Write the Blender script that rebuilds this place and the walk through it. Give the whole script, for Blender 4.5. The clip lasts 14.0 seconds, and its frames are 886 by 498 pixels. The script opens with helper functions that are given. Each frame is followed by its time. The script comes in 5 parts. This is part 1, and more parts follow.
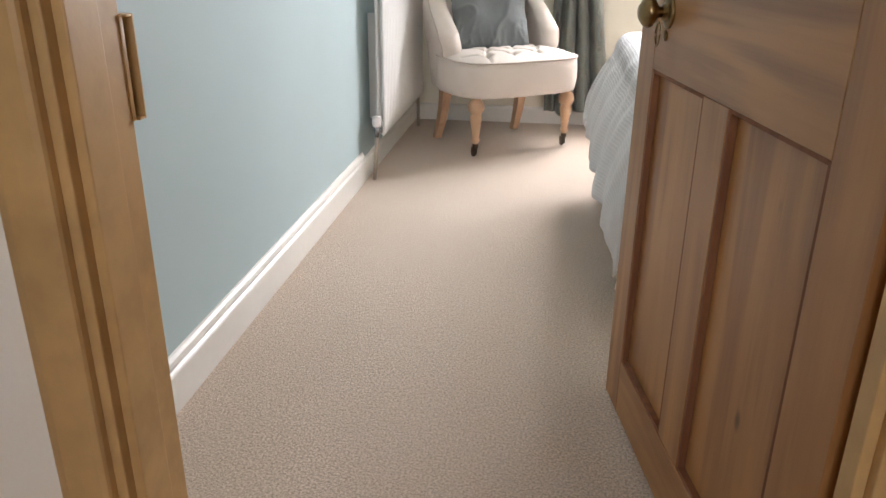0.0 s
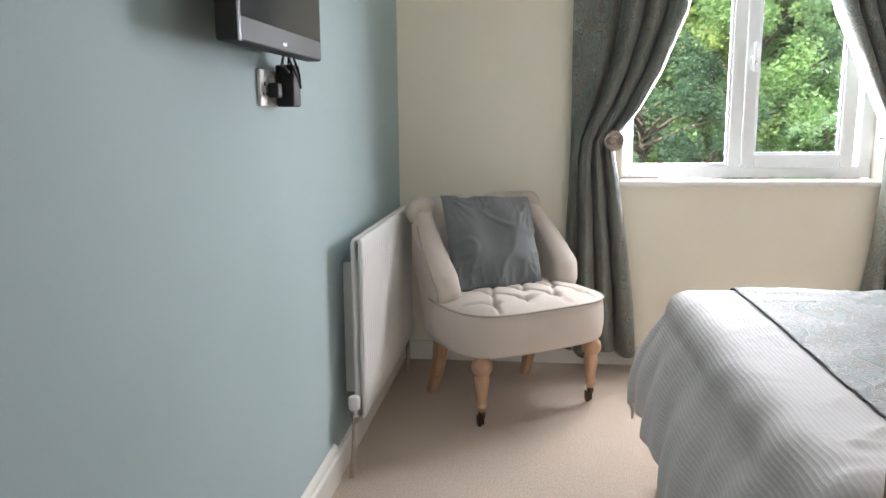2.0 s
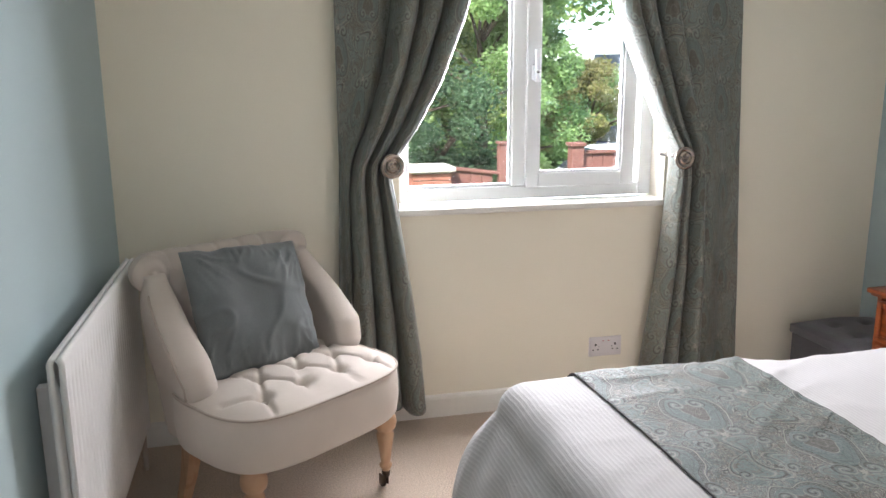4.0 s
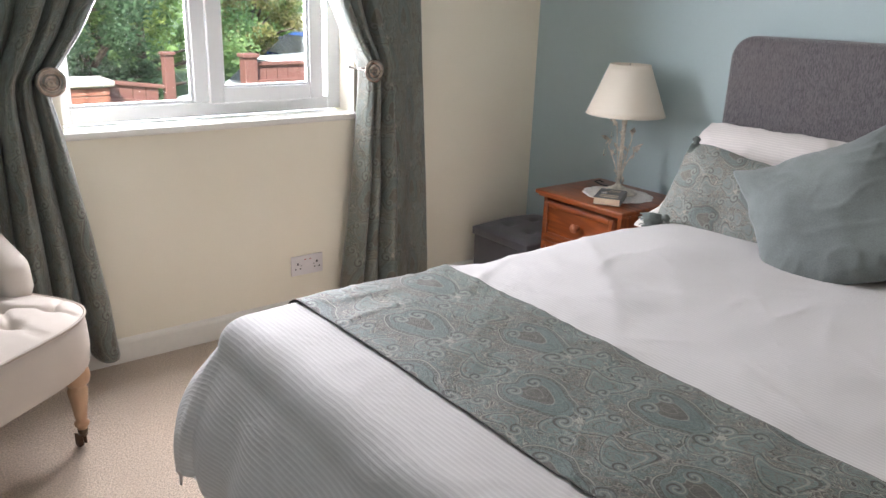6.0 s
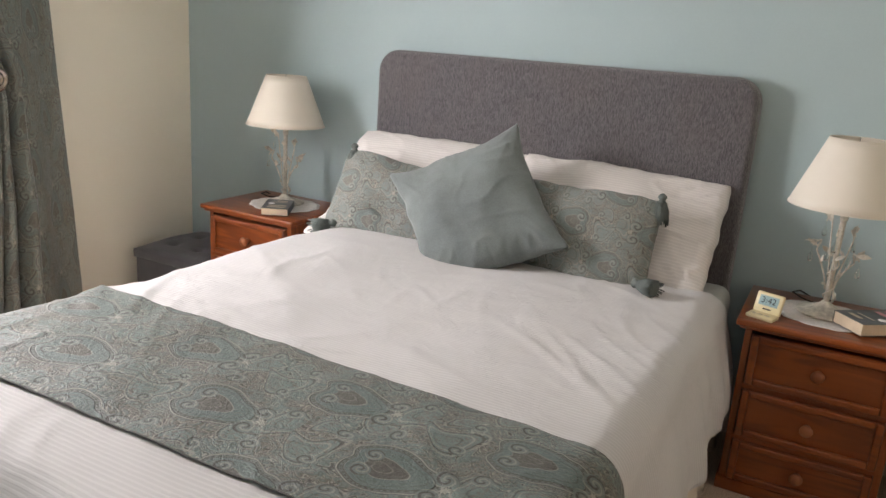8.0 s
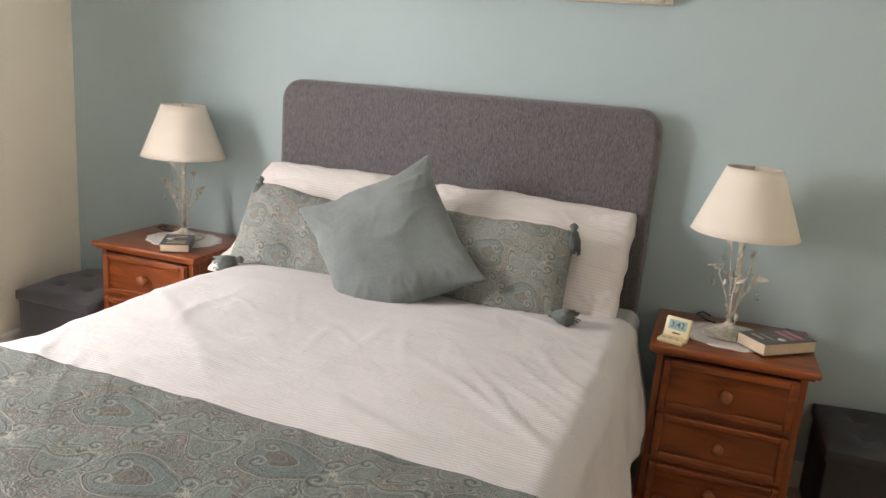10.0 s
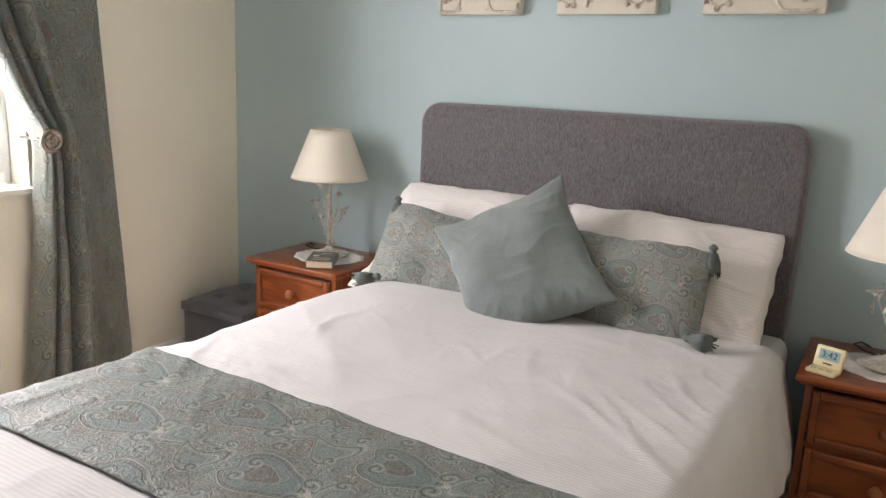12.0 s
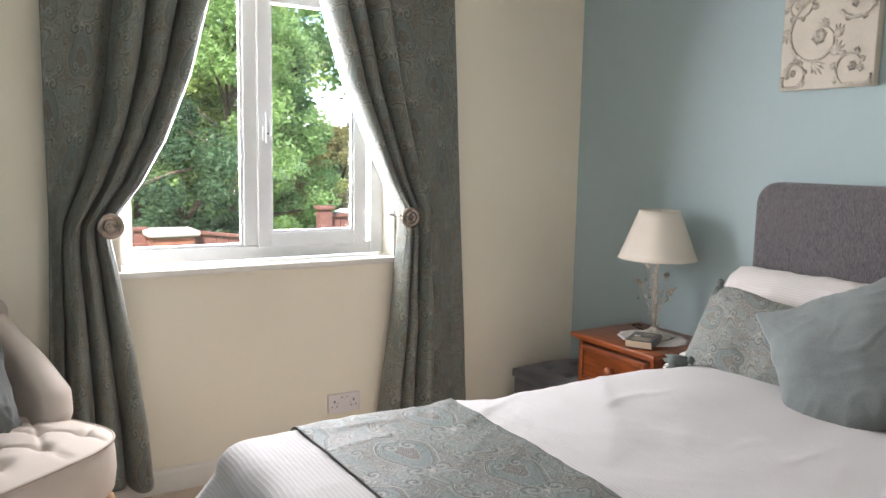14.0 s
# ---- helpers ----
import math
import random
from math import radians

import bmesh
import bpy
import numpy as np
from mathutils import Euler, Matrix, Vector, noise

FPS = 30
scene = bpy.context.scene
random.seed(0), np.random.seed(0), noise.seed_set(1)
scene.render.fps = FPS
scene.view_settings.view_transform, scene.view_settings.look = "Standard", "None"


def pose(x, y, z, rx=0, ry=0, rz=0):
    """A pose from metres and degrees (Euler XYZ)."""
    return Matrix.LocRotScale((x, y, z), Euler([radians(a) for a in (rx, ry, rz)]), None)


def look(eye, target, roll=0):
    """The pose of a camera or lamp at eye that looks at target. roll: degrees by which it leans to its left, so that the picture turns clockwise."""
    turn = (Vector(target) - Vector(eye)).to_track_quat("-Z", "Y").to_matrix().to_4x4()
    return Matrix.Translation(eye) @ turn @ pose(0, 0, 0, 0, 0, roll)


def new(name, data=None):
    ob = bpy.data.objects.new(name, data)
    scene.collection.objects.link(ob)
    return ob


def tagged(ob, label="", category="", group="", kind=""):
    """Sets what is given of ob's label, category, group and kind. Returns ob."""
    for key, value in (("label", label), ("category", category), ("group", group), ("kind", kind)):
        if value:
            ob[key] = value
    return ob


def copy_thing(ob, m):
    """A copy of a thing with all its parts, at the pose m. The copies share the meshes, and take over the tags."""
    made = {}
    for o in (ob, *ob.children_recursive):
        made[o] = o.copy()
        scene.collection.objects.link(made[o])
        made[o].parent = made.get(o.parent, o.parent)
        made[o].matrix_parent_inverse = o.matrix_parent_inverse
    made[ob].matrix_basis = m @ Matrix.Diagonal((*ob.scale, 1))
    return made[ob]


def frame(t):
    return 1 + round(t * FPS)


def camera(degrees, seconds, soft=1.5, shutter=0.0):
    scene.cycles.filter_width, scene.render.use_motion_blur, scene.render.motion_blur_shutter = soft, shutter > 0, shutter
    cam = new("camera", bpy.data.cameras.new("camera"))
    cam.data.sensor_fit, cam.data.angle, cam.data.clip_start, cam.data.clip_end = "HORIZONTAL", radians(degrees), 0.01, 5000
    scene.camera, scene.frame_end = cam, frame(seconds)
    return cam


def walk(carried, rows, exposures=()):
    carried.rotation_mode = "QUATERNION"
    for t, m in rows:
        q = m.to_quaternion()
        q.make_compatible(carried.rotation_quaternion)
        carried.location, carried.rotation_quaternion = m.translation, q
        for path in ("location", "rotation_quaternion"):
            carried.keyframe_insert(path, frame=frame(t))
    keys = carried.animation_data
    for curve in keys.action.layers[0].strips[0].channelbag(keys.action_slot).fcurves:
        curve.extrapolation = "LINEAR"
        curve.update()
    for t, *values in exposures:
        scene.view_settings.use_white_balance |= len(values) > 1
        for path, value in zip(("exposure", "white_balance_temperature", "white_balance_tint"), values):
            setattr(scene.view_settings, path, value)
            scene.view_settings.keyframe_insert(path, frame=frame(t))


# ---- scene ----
cam = camera(60.3, 14.0)
PATH = [
    (0, (0.794, 0.155, 0.975), (0.541, 1.993, 0.228), 0.5),
    (0.5, (0.806, 0.331, 0.988), (0.479, 2.211, 0.389), 0.2),
    (1, (0.789, 0.534, 1.035), (0.382, 2.436, 0.569), 0.7),
    (1.5, (0.714, 0.802, 1.055), (0.327, 2.722, 0.655), 0.6),
    (2, (0.64, 1.016, 1.172), (0.403, 2.973, 0.831), -0.5),
    (2.2, (0.636, 1.103, 1.21), (0.458, 3.068, 0.886), -0.4),
    (4.5, (0.476, 1.775, 1.349), (1.129, 3.605, 0.873), -0.2),
    (5, (0.451, 1.8, 1.334), (1.296, 3.531, 0.794), 0.2),
    (5.5, (0.465, 1.804, 1.329), (1.468, 3.43, 0.738), 0.8),
    (6, (0.47, 1.813, 1.345), (1.647, 3.305, 0.721), 1.9),
    (6.5, (0.463, 1.819, 1.328), (1.805, 3.169, 0.713), 2.6),
    (7, (0.473, 1.809, 1.322), (1.959, 3.001, 0.714), 3.1),
    (7.5, (0.481, 1.799, 1.34), (2.098, 2.818, 0.749), 3.4),
    (8, (0.476, 1.794, 1.304), (2.198, 2.664, 0.774), 4.1),
    (8.5, (0.473, 1.812, 1.365), (2.251, 2.539, 0.808), 4.4),
    (11, (0.502, 1.894, 1.331), (2.355, 2.517, 0.91), 3.8),
    (11.5, (0.492, 1.866, 1.361), (2.276, 2.65, 0.909), 3.1),
    (12, (0.499, 1.821, 1.343), (2.186, 2.803, 0.907), 2.6),
    (12.5, (0.503, 1.78, 1.327), (2.084, 2.945, 0.945), 1.8),
    (13, (0.523, 1.735, 1.324), (1.954, 3.099, 1.023), 1.1),
    (13.5, (0.581, 1.659, 1.33), (1.806, 3.22, 1.076), 0.9),
    (14, (0.596, 1.617, 1.329), (1.632, 3.31, 1.083), 1.1),
]
walk(cam, [(t, look(eye, target, roll)) for t, eye, target, roll in PATH],
     [(0.0, 2.58, 6350, 12), (1.0, 2.40, 6200, 11), (2.0, 1.92, 6150, 10), (4.5, 1.76, 6200, 13), (5.5, 1.73, 6200, 13), (7.0, 1.78, 6350, 13), (8.5, 1.95, 6750, 13), (11.0, 2.02, 6850, 14), (12.5, 1.86, 6500, 13), (14.0, 1.72, 6350, 12)])

W, L, H = 3.22, 4.6, 2.4


# ---- world, sun, lights ----
world = bpy.data.worlds.new("world")
scene.world = world
world.use_nodes = True
sky = world.node_tree.nodes.new("ShaderNodeTexSky")
sky.sky_type, sky.sun_disc = "NISHITA", False
sky.sun_elevation, sky.sun_rotation = radians(47), radians(222)
world.node_tree.links.new(sky.outputs[0], world.node_tree.nodes["Background"].inputs[0])
world.node_tree.nodes["Background"].inputs[1].default_value = 0.15


def lamp(name, kind, m, energy, color, **more):
    data = bpy.data.lights.new(name, kind)
    data.energy, data.color = energy, color
    if kind == "AREA":
        data.shape = "RECTANGLE"
        data.size, data.size_y = more["size"]
    else:
        data.angle = more["angle"]
    ob = new(name, data)
    ob.matrix_world = m
    return ob


lamp("sun", "SUN", look((-8, -9, 13), (0, 0, 0)), 5.0, (1.0, 0.95, 0.88), angle=radians(2))
lamp("window_daylight", "AREA", look((1.6, L + 0.2, 1.5), (1.6, 2.0, 1.25)), 43, (0.985, 0.957, 0.972), size=(1.1, 1.1))
# added fill inside the hall to brighten the doorway; no source is known there
lamp("hall_fill", "AREA", look((0.75, -1.55, 1.7), (0.75, 1.0, 0.8)), 2.5, (1.0, 0.90, 0.80), size=(0.8, 1.0))


# ---- materials ----
def math_node(nt, op, a, b=None, c=None):
    n = nt.nodes.new("ShaderNodeMath")
    n.operation = op
    for k, v in enumerate((a, b, c)):
        if v is None:
            continue
        if isinstance(v, (int, float)):
            n.inputs[k].default_value = v
        else:
            nt.links.new(v, n.inputs[k])
    return n.outputs[0]


def noise_node(nt, vec, scale, detail=3.0, rough=0.55, distort=0.0):
    n = nt.nodes.new("ShaderNodeTexNoise")
    nt.links.new(vec, n.inputs["Vector"])
    n.inputs["Scale"].default_value, n.inputs["Detail"].default_value = scale, detail
    n.inputs["Roughness"].default_value, n.inputs["Distortion"].default_value = rough, distort
    return n.outputs["Fac"]


def mapping(nt, vec, scale=(1, 1, 1), rot=(0, 0, 0), loc=(0, 0, 0)):
    n = nt.nodes.new("ShaderNodeMapping")
    nt.links.new(vec, n.inputs[0])
    n.inputs["Scale"].default_value, n.inputs["Rotation"].default_value, n.inputs["Location"].default_value = scale, rot, loc
    return n.outputs[0]


def mix(nt, fac, a, b):
    n = nt.nodes.new("ShaderNodeMix")
    n.data_type = "RGBA"
    for socket, v in ((n.inputs[0], fac), (n.inputs[6], a), (n.inputs[7], b)):
        if isinstance(v, (int, float)):
            socket.default_value = v
        elif isinstance(v, tuple):
            socket.default_value = (*v, 1)
        else:
            nt.links.new(v, socket)
    return n.outputs[2]


def ramp(nt, v, lo, hi):
    n = nt.nodes.new("ShaderNodeMapRange")
    n.interpolation_type = "SMOOTHSTEP"
    nt.links.new(v, n.inputs[0])
    n.inputs[1].default_value, n.inputs[2].default_value = lo, hi
    return n.outputs[0]


def bump(nt, height, strength, distance, after=None):
    n = nt.nodes.new("ShaderNodeBump")
    nt.links.new(height, n.inputs["Height"])
    n.inputs["Strength"].default_value, n.inputs["Distance"].default_value = strength, distance
    if after is not None:
        nt.links.new(after, n.inputs["Normal"])
    return n.outputs[0]


def start(name, rough=0.6, metal=0.0, coords="Object"):
    m = bpy.data.materials.new(name)
    m.use_nodes = True
    nt = m.node_tree
    b = nt.nodes["Principled BSDF"]
    b.inputs["Roughness"].default_value, b.inputs["Metallic"].default_value = rough, metal
    tc = nt.nodes.new("ShaderNodeTexCoord")
    return m, nt, b, tc.outputs[coords]


def tint(c, k):
    return tuple(min(1.0, v * k) for v in c)


def surf(name, base, rough=0.6, var=0.08, scale=3.0, fine=60.0, relief=0.05, depth=0.001, metal=0.0, sheen=0.0, coat=0.0):
    """A paint, cloth, plastic or metal with broad and fine variation and fine relief."""
    m, nt, b, vec = start(name, rough, metal)
    broad, small = noise_node(nt, vec, scale, 3), noise_node(nt, vec, fine, 4)
    both = math_node(nt, "ADD", math_node(nt, "MULTIPLY", broad, 0.6), math_node(nt, "MULTIPLY", small, 0.4))
    col = mix(nt, ramp(nt, both, 0.3, 0.7), tint(base, 1 - var), tint(base, 1 + var))
    nt.links.new(col, b.inputs["Base Color"])
    nt.links.new(bump(nt, small, relief * 4, depth), b.inputs["Normal"])
    b.inputs["Sheen Weight"].default_value, b.inputs["Sheen Roughness"].default_value = sheen, 0.6
    b.inputs["Coat Weight"].default_value = coat
    return m


def wood(name, light, dark, grain="Z", rough=0.4, coat=0.2, knots=True, ring=7.0):
    m, nt, b, vec = start(name, rough)
    s = {"X": (1.0, 9, 9), "Y": (9, 1.0, 9), "Z": (9, 9, 1.0)}[grain]
    info = nt.nodes.new("ShaderNodeObjectInfo")
    moved = nt.nodes.new("ShaderNodeVectorMath")
    moved.operation = "ADD"
    nt.links.new(vec, moved.inputs[0])
    nt.links.new(math_node(nt, "MULTIPLY", info.outputs["Random"], 7.0), moved.inputs[1])
    v = mapping(nt, moved.outputs[0], s)
    warp = noise_node(nt, v, 0.8, 3, 0.5, 0.6)
    rings = math_node(nt, "SINE", math_node(nt, "MULTIPLY", warp, ring * 6.28))
    fibre = noise_node(nt, mapping(nt, moved.outputs[0], tuple(k * 12 if k > 1 else 3 for k in s)), 1.0, 4, 0.7)
    k = math_node(nt, "ADD", math_node(nt, "MULTIPLY", math_node(nt, "ADD", math_node(nt, "MULTIPLY", rings, 0.5), 0.5), 0.45), math_node(nt, "MULTIPLY", fibre, 0.5))
    col = mix(nt, ramp(nt, k, 0.15, 0.85), light, dark)
    broad = noise_node(nt, moved.outputs[0], 4.0, 2)
    col = mix(nt, ramp(nt, broad, 0.35, 0.8), col, mix(nt, 0.45, light, dark))
    if knots:
        vor = nt.nodes.new("ShaderNodeTexVoronoi")
        nt.links.new(mapping(nt, moved.outputs[0], tuple(k * 0.85 if k > 1 else 3.6 for k in s)), vor.inputs["Vector"])
        vor.inputs["Scale"].default_value = 0.9
        spot = math_node(nt, "SUBTRACT", 1.0, ramp(nt, vor.outputs["Distance"], 0.03, 0.085))
        col = mix(nt, math_node(nt, "MULTIPLY", spot, 0.85), col, tint(dark, 0.28))
    nt.links.new(col, b.inputs["Base Color"])
    nt.links.new(bump(nt, k, 0.25, 0.0008), b.inputs["Normal"])
    b.inputs["Coat Weight"].default_value, b.inputs["Coat Roughness"].default_value = coat, 0.25
    return m


def paisley(name, ground, pale, dark, size=1.0, shift=(0.589, 0.643), along=0, coords="UV", contrast=1.0, rough=0.6, light=(0.42, 0.39, 0.32)):
    """A woven paisley: hearts with beaded outlines in staggered rows, curls at their tips, teardrops and scrolls between. The coordinates are metres."""
    m, nt, b, vec = start(name, rough, 0.0, coords)

    def A(a, k):
        return math_node(nt, "ADD", a, k)

    def X(a, k):
        return math_node(nt, "MULTIPLY", a, k)

    def less(v, lo, hi):
        return math_node(nt, "SUBTRACT", 1.0, ramp(nt, v, lo, hi))

    def band(v, lo, hi, soft):
        return X(ramp(nt, v, lo - soft, lo + soft), less(v, hi - soft, hi + soft))

    def length(p, q):
        return math_node(nt, "SQRT", A(X(p, p), X(q, q)))

    warp_n = nt.nodes.new("ShaderNodeTexNoise")
    nt.links.new(vec, warp_n.inputs["Vector"])
    warp_n.inputs["Scale"].default_value, warp_n.inputs["Detail"].default_value = 12.0 / size, 1.0
    bent = nt.nodes.new("ShaderNodeVectorMath")
    bent.operation = "MULTIPLY_ADD"
    nt.links.new(warp_n.outputs["Color"], bent.inputs[0])
    bent.inputs[1].default_value = (0.026 * size, 0.026 * size, 0.0)
    nt.links.new(vec, bent.inputs[2])
    sep = nt.nodes.new("ShaderNodeSeparateXYZ")
    nt.links.new(bent.outputs[0], sep.inputs[0])
    long_, cross = sep.outputs[along], sep.outputs[1 - along]
    row = A(X(cross, 1 / (0.175 * size)), shift[1])
    parity = math_node(nt, "PINGPONG", math_node(nt, "FLOOR", row), 1.0)
    u = A(A(X(long_, 1 / (0.37 * size)), shift[0]), X(parity, 0.5))
    t = X(A(math_node(nt, "FRACT", u), -0.5), -0.37)
    c = X(A(math_node(nt, "FRACT", row), -0.5), 0.175)
    ca = math_node(nt, "ABSOLUTE", c)
    d = length(t, c)
    th = math_node(nt, "ARCTAN2", c, t)
    co = math_node(nt, "COSINE", th)
    tip = math_node(nt, "POWER", math_node(nt, "MAXIMUM", co, 0.0), 7.0)
    notch = math_node(nt, "POWER", math_node(nt, "MAXIMUM", X(co, -1.0), 0.0), 14.0)
    heart = math_node(nt, "DIVIDE", d, A(A(X(tip, 0.036), 0.060), X(notch, -0.017)))

    def curl(ct, cc, reach, turns):
        p, q = A(t, -ct), A(ca, -cc)
        r_ = length(p, q)
        s_ = math_node(nt, "SINE", A(math_node(nt, "ARCTAN2", q, p), X(r_, turns)))
        return X(less(r_, reach * 0.93, reach), ramp(nt, s_, 0.55, 0.85)), less(r_, reach * 0.96, reach), s_

    def drop(ct, cc, reach, bend, way):
        p, q = X(A(t, -ct), way), A(c, -cc)
        q = A(q, X(X(p, p), bend))
        k = A(X(math_node(nt, "MAXIMUM", p, -0.03), 14.0), 1.15)
        return math_node(nt, "DIVIDE", length(X(p, 0.8), X(q, k)), reach)

    n1 = noise_node(nt, vec, 26.0 / size, 1.2, 0.5, 1.6)
    n2 = noise_node(nt, vec, 85.0 / size, 2.0, 0.6, 1.2)
    wave1 = math_node(nt, "PINGPONG", X(n1, 4.5), 0.5)
    wave2 = math_node(nt, "PINGPONG", X(n2, 3.0), 0.5)
    patch = noise_node(nt, vec, 11.0 / size, 1.0)
    col = mix(nt, ramp(nt, patch, 0.44, 0.56), ground, mix(nt, 0.75, ground, pale))
    col = mix(nt, X(ramp(nt, wave1, 0.28, 0.34), 0.55), col, pale)
    col = mix(nt, X(ramp(nt, wave2, 0.36, 0.40), 0.6 * contrast), col, dark)
    col = mix(nt, X(less(wave2, 0.05, 0.08), 0.5 * contrast), col, light)
    col = mix(nt, X(less(wave1, 0.045, 0.065), 0.9 * contrast), col, dark)
    col = mix(nt, X(band(wave1, 0.10, 0.16, 0.015), 0.85 * contrast), col, light)
    for ct, cc, reach, bend, way in ((0.175, 0.03, 0.045, 14.0, 1.0), (-0.135, -0.035, 0.04, -16.0, -1.0), (-0.13, 0.062, 0.026, 22.0, 1.0), (0.115, -0.062, 0.026, -20.0, 1.0)):
        r_ = drop(ct, cc, reach, bend, way)
        col = mix(nt, X(less(r_, 0.99, 1.01), 0.8 * contrast), col, mix(nt, ramp(nt, wave2, 0.2, 0.3), tint(ground, 1.12), pale))
        col = mix(nt, X(band(r_, 0.97, 1.04, 0.012), 0.85 * contrast), col, dark)
        col = mix(nt, X(band(r_, 0.78, 0.84, 0.015), 0.6 * contrast), col, light)
        col = mix(nt, X(band(r_, 0.50, 0.56, 0.02), 0.6 * contrast), col, dark)
        col = mix(nt, X(band(r_, 1.10, 1.17, 0.012), 0.5 * contrast), col, light)
    body = mix(nt, ramp(nt, wave2, 0.25, 0.33), pale, tint(pale, 0.62))
    body = mix(nt, less(heart, 0.50, 0.51), body, mix(nt, X(ramp(nt, wave2, 0.18, 0.24), 0.6), ground, dark))
    body = mix(nt, X(band(heart, 0.50, 0.53, 0.01), 0.6 * contrast), body, light)
    body = mix(nt, X(band(heart, 0.22, 0.25, 0.012), 0.4 * contrast), body, light)
    body = mix(nt, X(less(wave2, 0.07, 0.11), 0.6 * contrast), body, dark)
    col = mix(nt, X(less(heart, 1.23, 1.24), 0.9 * contrast), col, mix(nt, 0.5, ground, pale))
    col = mix(nt, X(less(heart, 0.99, 1.0), 0.95 * contrast), col, body)
    beads = ramp(nt, math_node(nt, "SINE", X(th, 44.0)), -0.3, 0.1)
    for lo, hi, k in ((0.83, 0.855, 0.6), (1.0, 1.03, 1.0), (1.125, 1.155, 1.0), (1.22, 1.24, 0.6)):
        col = mix(nt, X(band(heart, lo, hi, 0.007), k * contrast), col, dark)
    col = mix(nt, X(X(band(heart, 1.05, 1.10, 0.008), beads), contrast), col, dark)
    col = mix(nt, X(band(heart, 1.165, 1.205, 0.008), 0.7 * contrast), col, light)
    for ct, cc, reach, turns in ((0.106, 0.030, 0.024, 300.0), (-0.024, 0.027, 0.019, 380.0), (0.155, 0.066, 0.018, 400.0), (-0.105, 0.052, 0.016, 420.0)):
        line, disc, s_ = curl(ct, cc, reach, turns)
        col = mix(nt, X(disc, 0.85 * contrast), col, mix(nt, 0.35, pale, ground))
        col = mix(nt, X(line, 0.95 * contrast), col, dark)
        col = mix(nt, X(X(disc, ramp(nt, X(s_, -1.0), 0.75, 0.95)), 0.6 * contrast), col, light)
    p, q = A(t, -0.118), A(ca, 0.0)
    fr, fa = length(p, q), math_node(nt, "ARCTAN2", q, p)
    petal = math_node(nt, "SUBTRACT", fr, A(X(math_node(nt, "SINE", X(fa, 8.0)), 0.0025), 0.010))
    col = mix(nt, X(less(petal, -0.0003, 0.0003), 0.85 * contrast), col, light)
    col = mix(nt, X(band(petal, -0.0009, 0.0009, 0.0003), 0.85 * contrast), col, dark)
    weave = noise_node(nt, vec, 700.0, 1)
    broad = noise_node(nt, vec, 3.0, 2)
    col = mix(nt, X(weave, 0.22), col, tint(ground, 1.6))
    col = mix(nt, X(ramp(nt, broad, 0.3, 0.8), 0.2), col, tint(ground, 0.85))
    nt.links.new(col, b.inputs["Base Color"])
    high = A(X(wave1, 0.5), A(X(wave2, 0.35), X(band(heart, 1.0, 1.14, 0.01), -0.5)))
    nt.links.new(bump(nt, high, 0.95, 0.003, bump(nt, weave, 0.3, 0.0005)), b.inputs["Normal"])
    b.inputs["Sheen Weight"].default_value = 0.15
    return m


def striped(name, base, pitch=0.0095, axis=0, coords="UV", strength=0.5):
    """White cotton with fine woven ridges."""
    m, nt, b, vec = start(name, 0.75, 0.0, coords)
    sep = nt.nodes.new("ShaderNodeSeparateXYZ")
    nt.links.new(vec, sep.inputs[0])
    wobble = noise_node(nt, vec, 6.0, 2)
    s = math_node(nt, "SINE", math_node(nt, "MULTIPLY", math_node(nt, "ADD", sep.outputs[axis], math_node(nt, "MULTIPLY", wobble, 0.004)), 6.2832 / pitch))
    s = ramp(nt, s, -0.2, 0.7)
    fine = noise_node(nt, vec, 420.0, 2)
    c1 = noise_node(nt, mapping(nt, vec, (1.0, 0.45, 1.0), (0, 0, 0.6)), 9.0, 3, 0.55, 0.6)
    crease = math_node(nt, "ADD", noise_node(nt, vec, 7.0, 4, 0.6, 0.8), math_node(nt, "MULTIPLY", math_node(nt, "SUBTRACT", 1.0, ramp(nt, math_node(nt, "ABSOLUTE", math_node(nt, "SUBTRACT", c1, 0.5)), 0.0, 0.03)), 0.07))
    col = mix(nt, s, tint(base, 0.94), tint(base, 1.03))
    nt.links.new(col, b.inputs["Base Color"])
    h1 = bump(nt, crease, 0.35, 0.012)
    h2 = bump(nt, fine, 0.25, 0.0006, h1)
    nt.links.new(bump(nt, s, strength, 0.0014, h2), b.inputs["Normal"])
    b.inputs["Sheen Weight"].default_value = 0.15
    return m


def carpet_material():
    m, nt, b, vec = start("carpet", 0.95)
    a, c, d = noise_node(nt, vec, 190.0, 4, 0.75), noise_node(nt, vec, 60.0, 2), noise_node(nt, vec, 2.2, 3)
    col = mix(nt, ramp(nt, a, 0.36, 0.64), (0.36, 0.275, 0.20), (0.80, 0.655, 0.53))
    col = mix(nt, math_node(nt, "MULTIPLY", ramp(nt, d, 0.35, 0.7), 0.3), col, (0.55, 0.44, 0.345))
    nt.links.new(col, b.inputs["Base Color"])
    n1 = bump(nt, c, 0.6, 0.004)
    nt.links.new(bump(nt, a, 0.9, 0.005, n1), b.inputs["Normal"])
    b.inputs["Sheen Weight"].default_value = 0.3
    return m


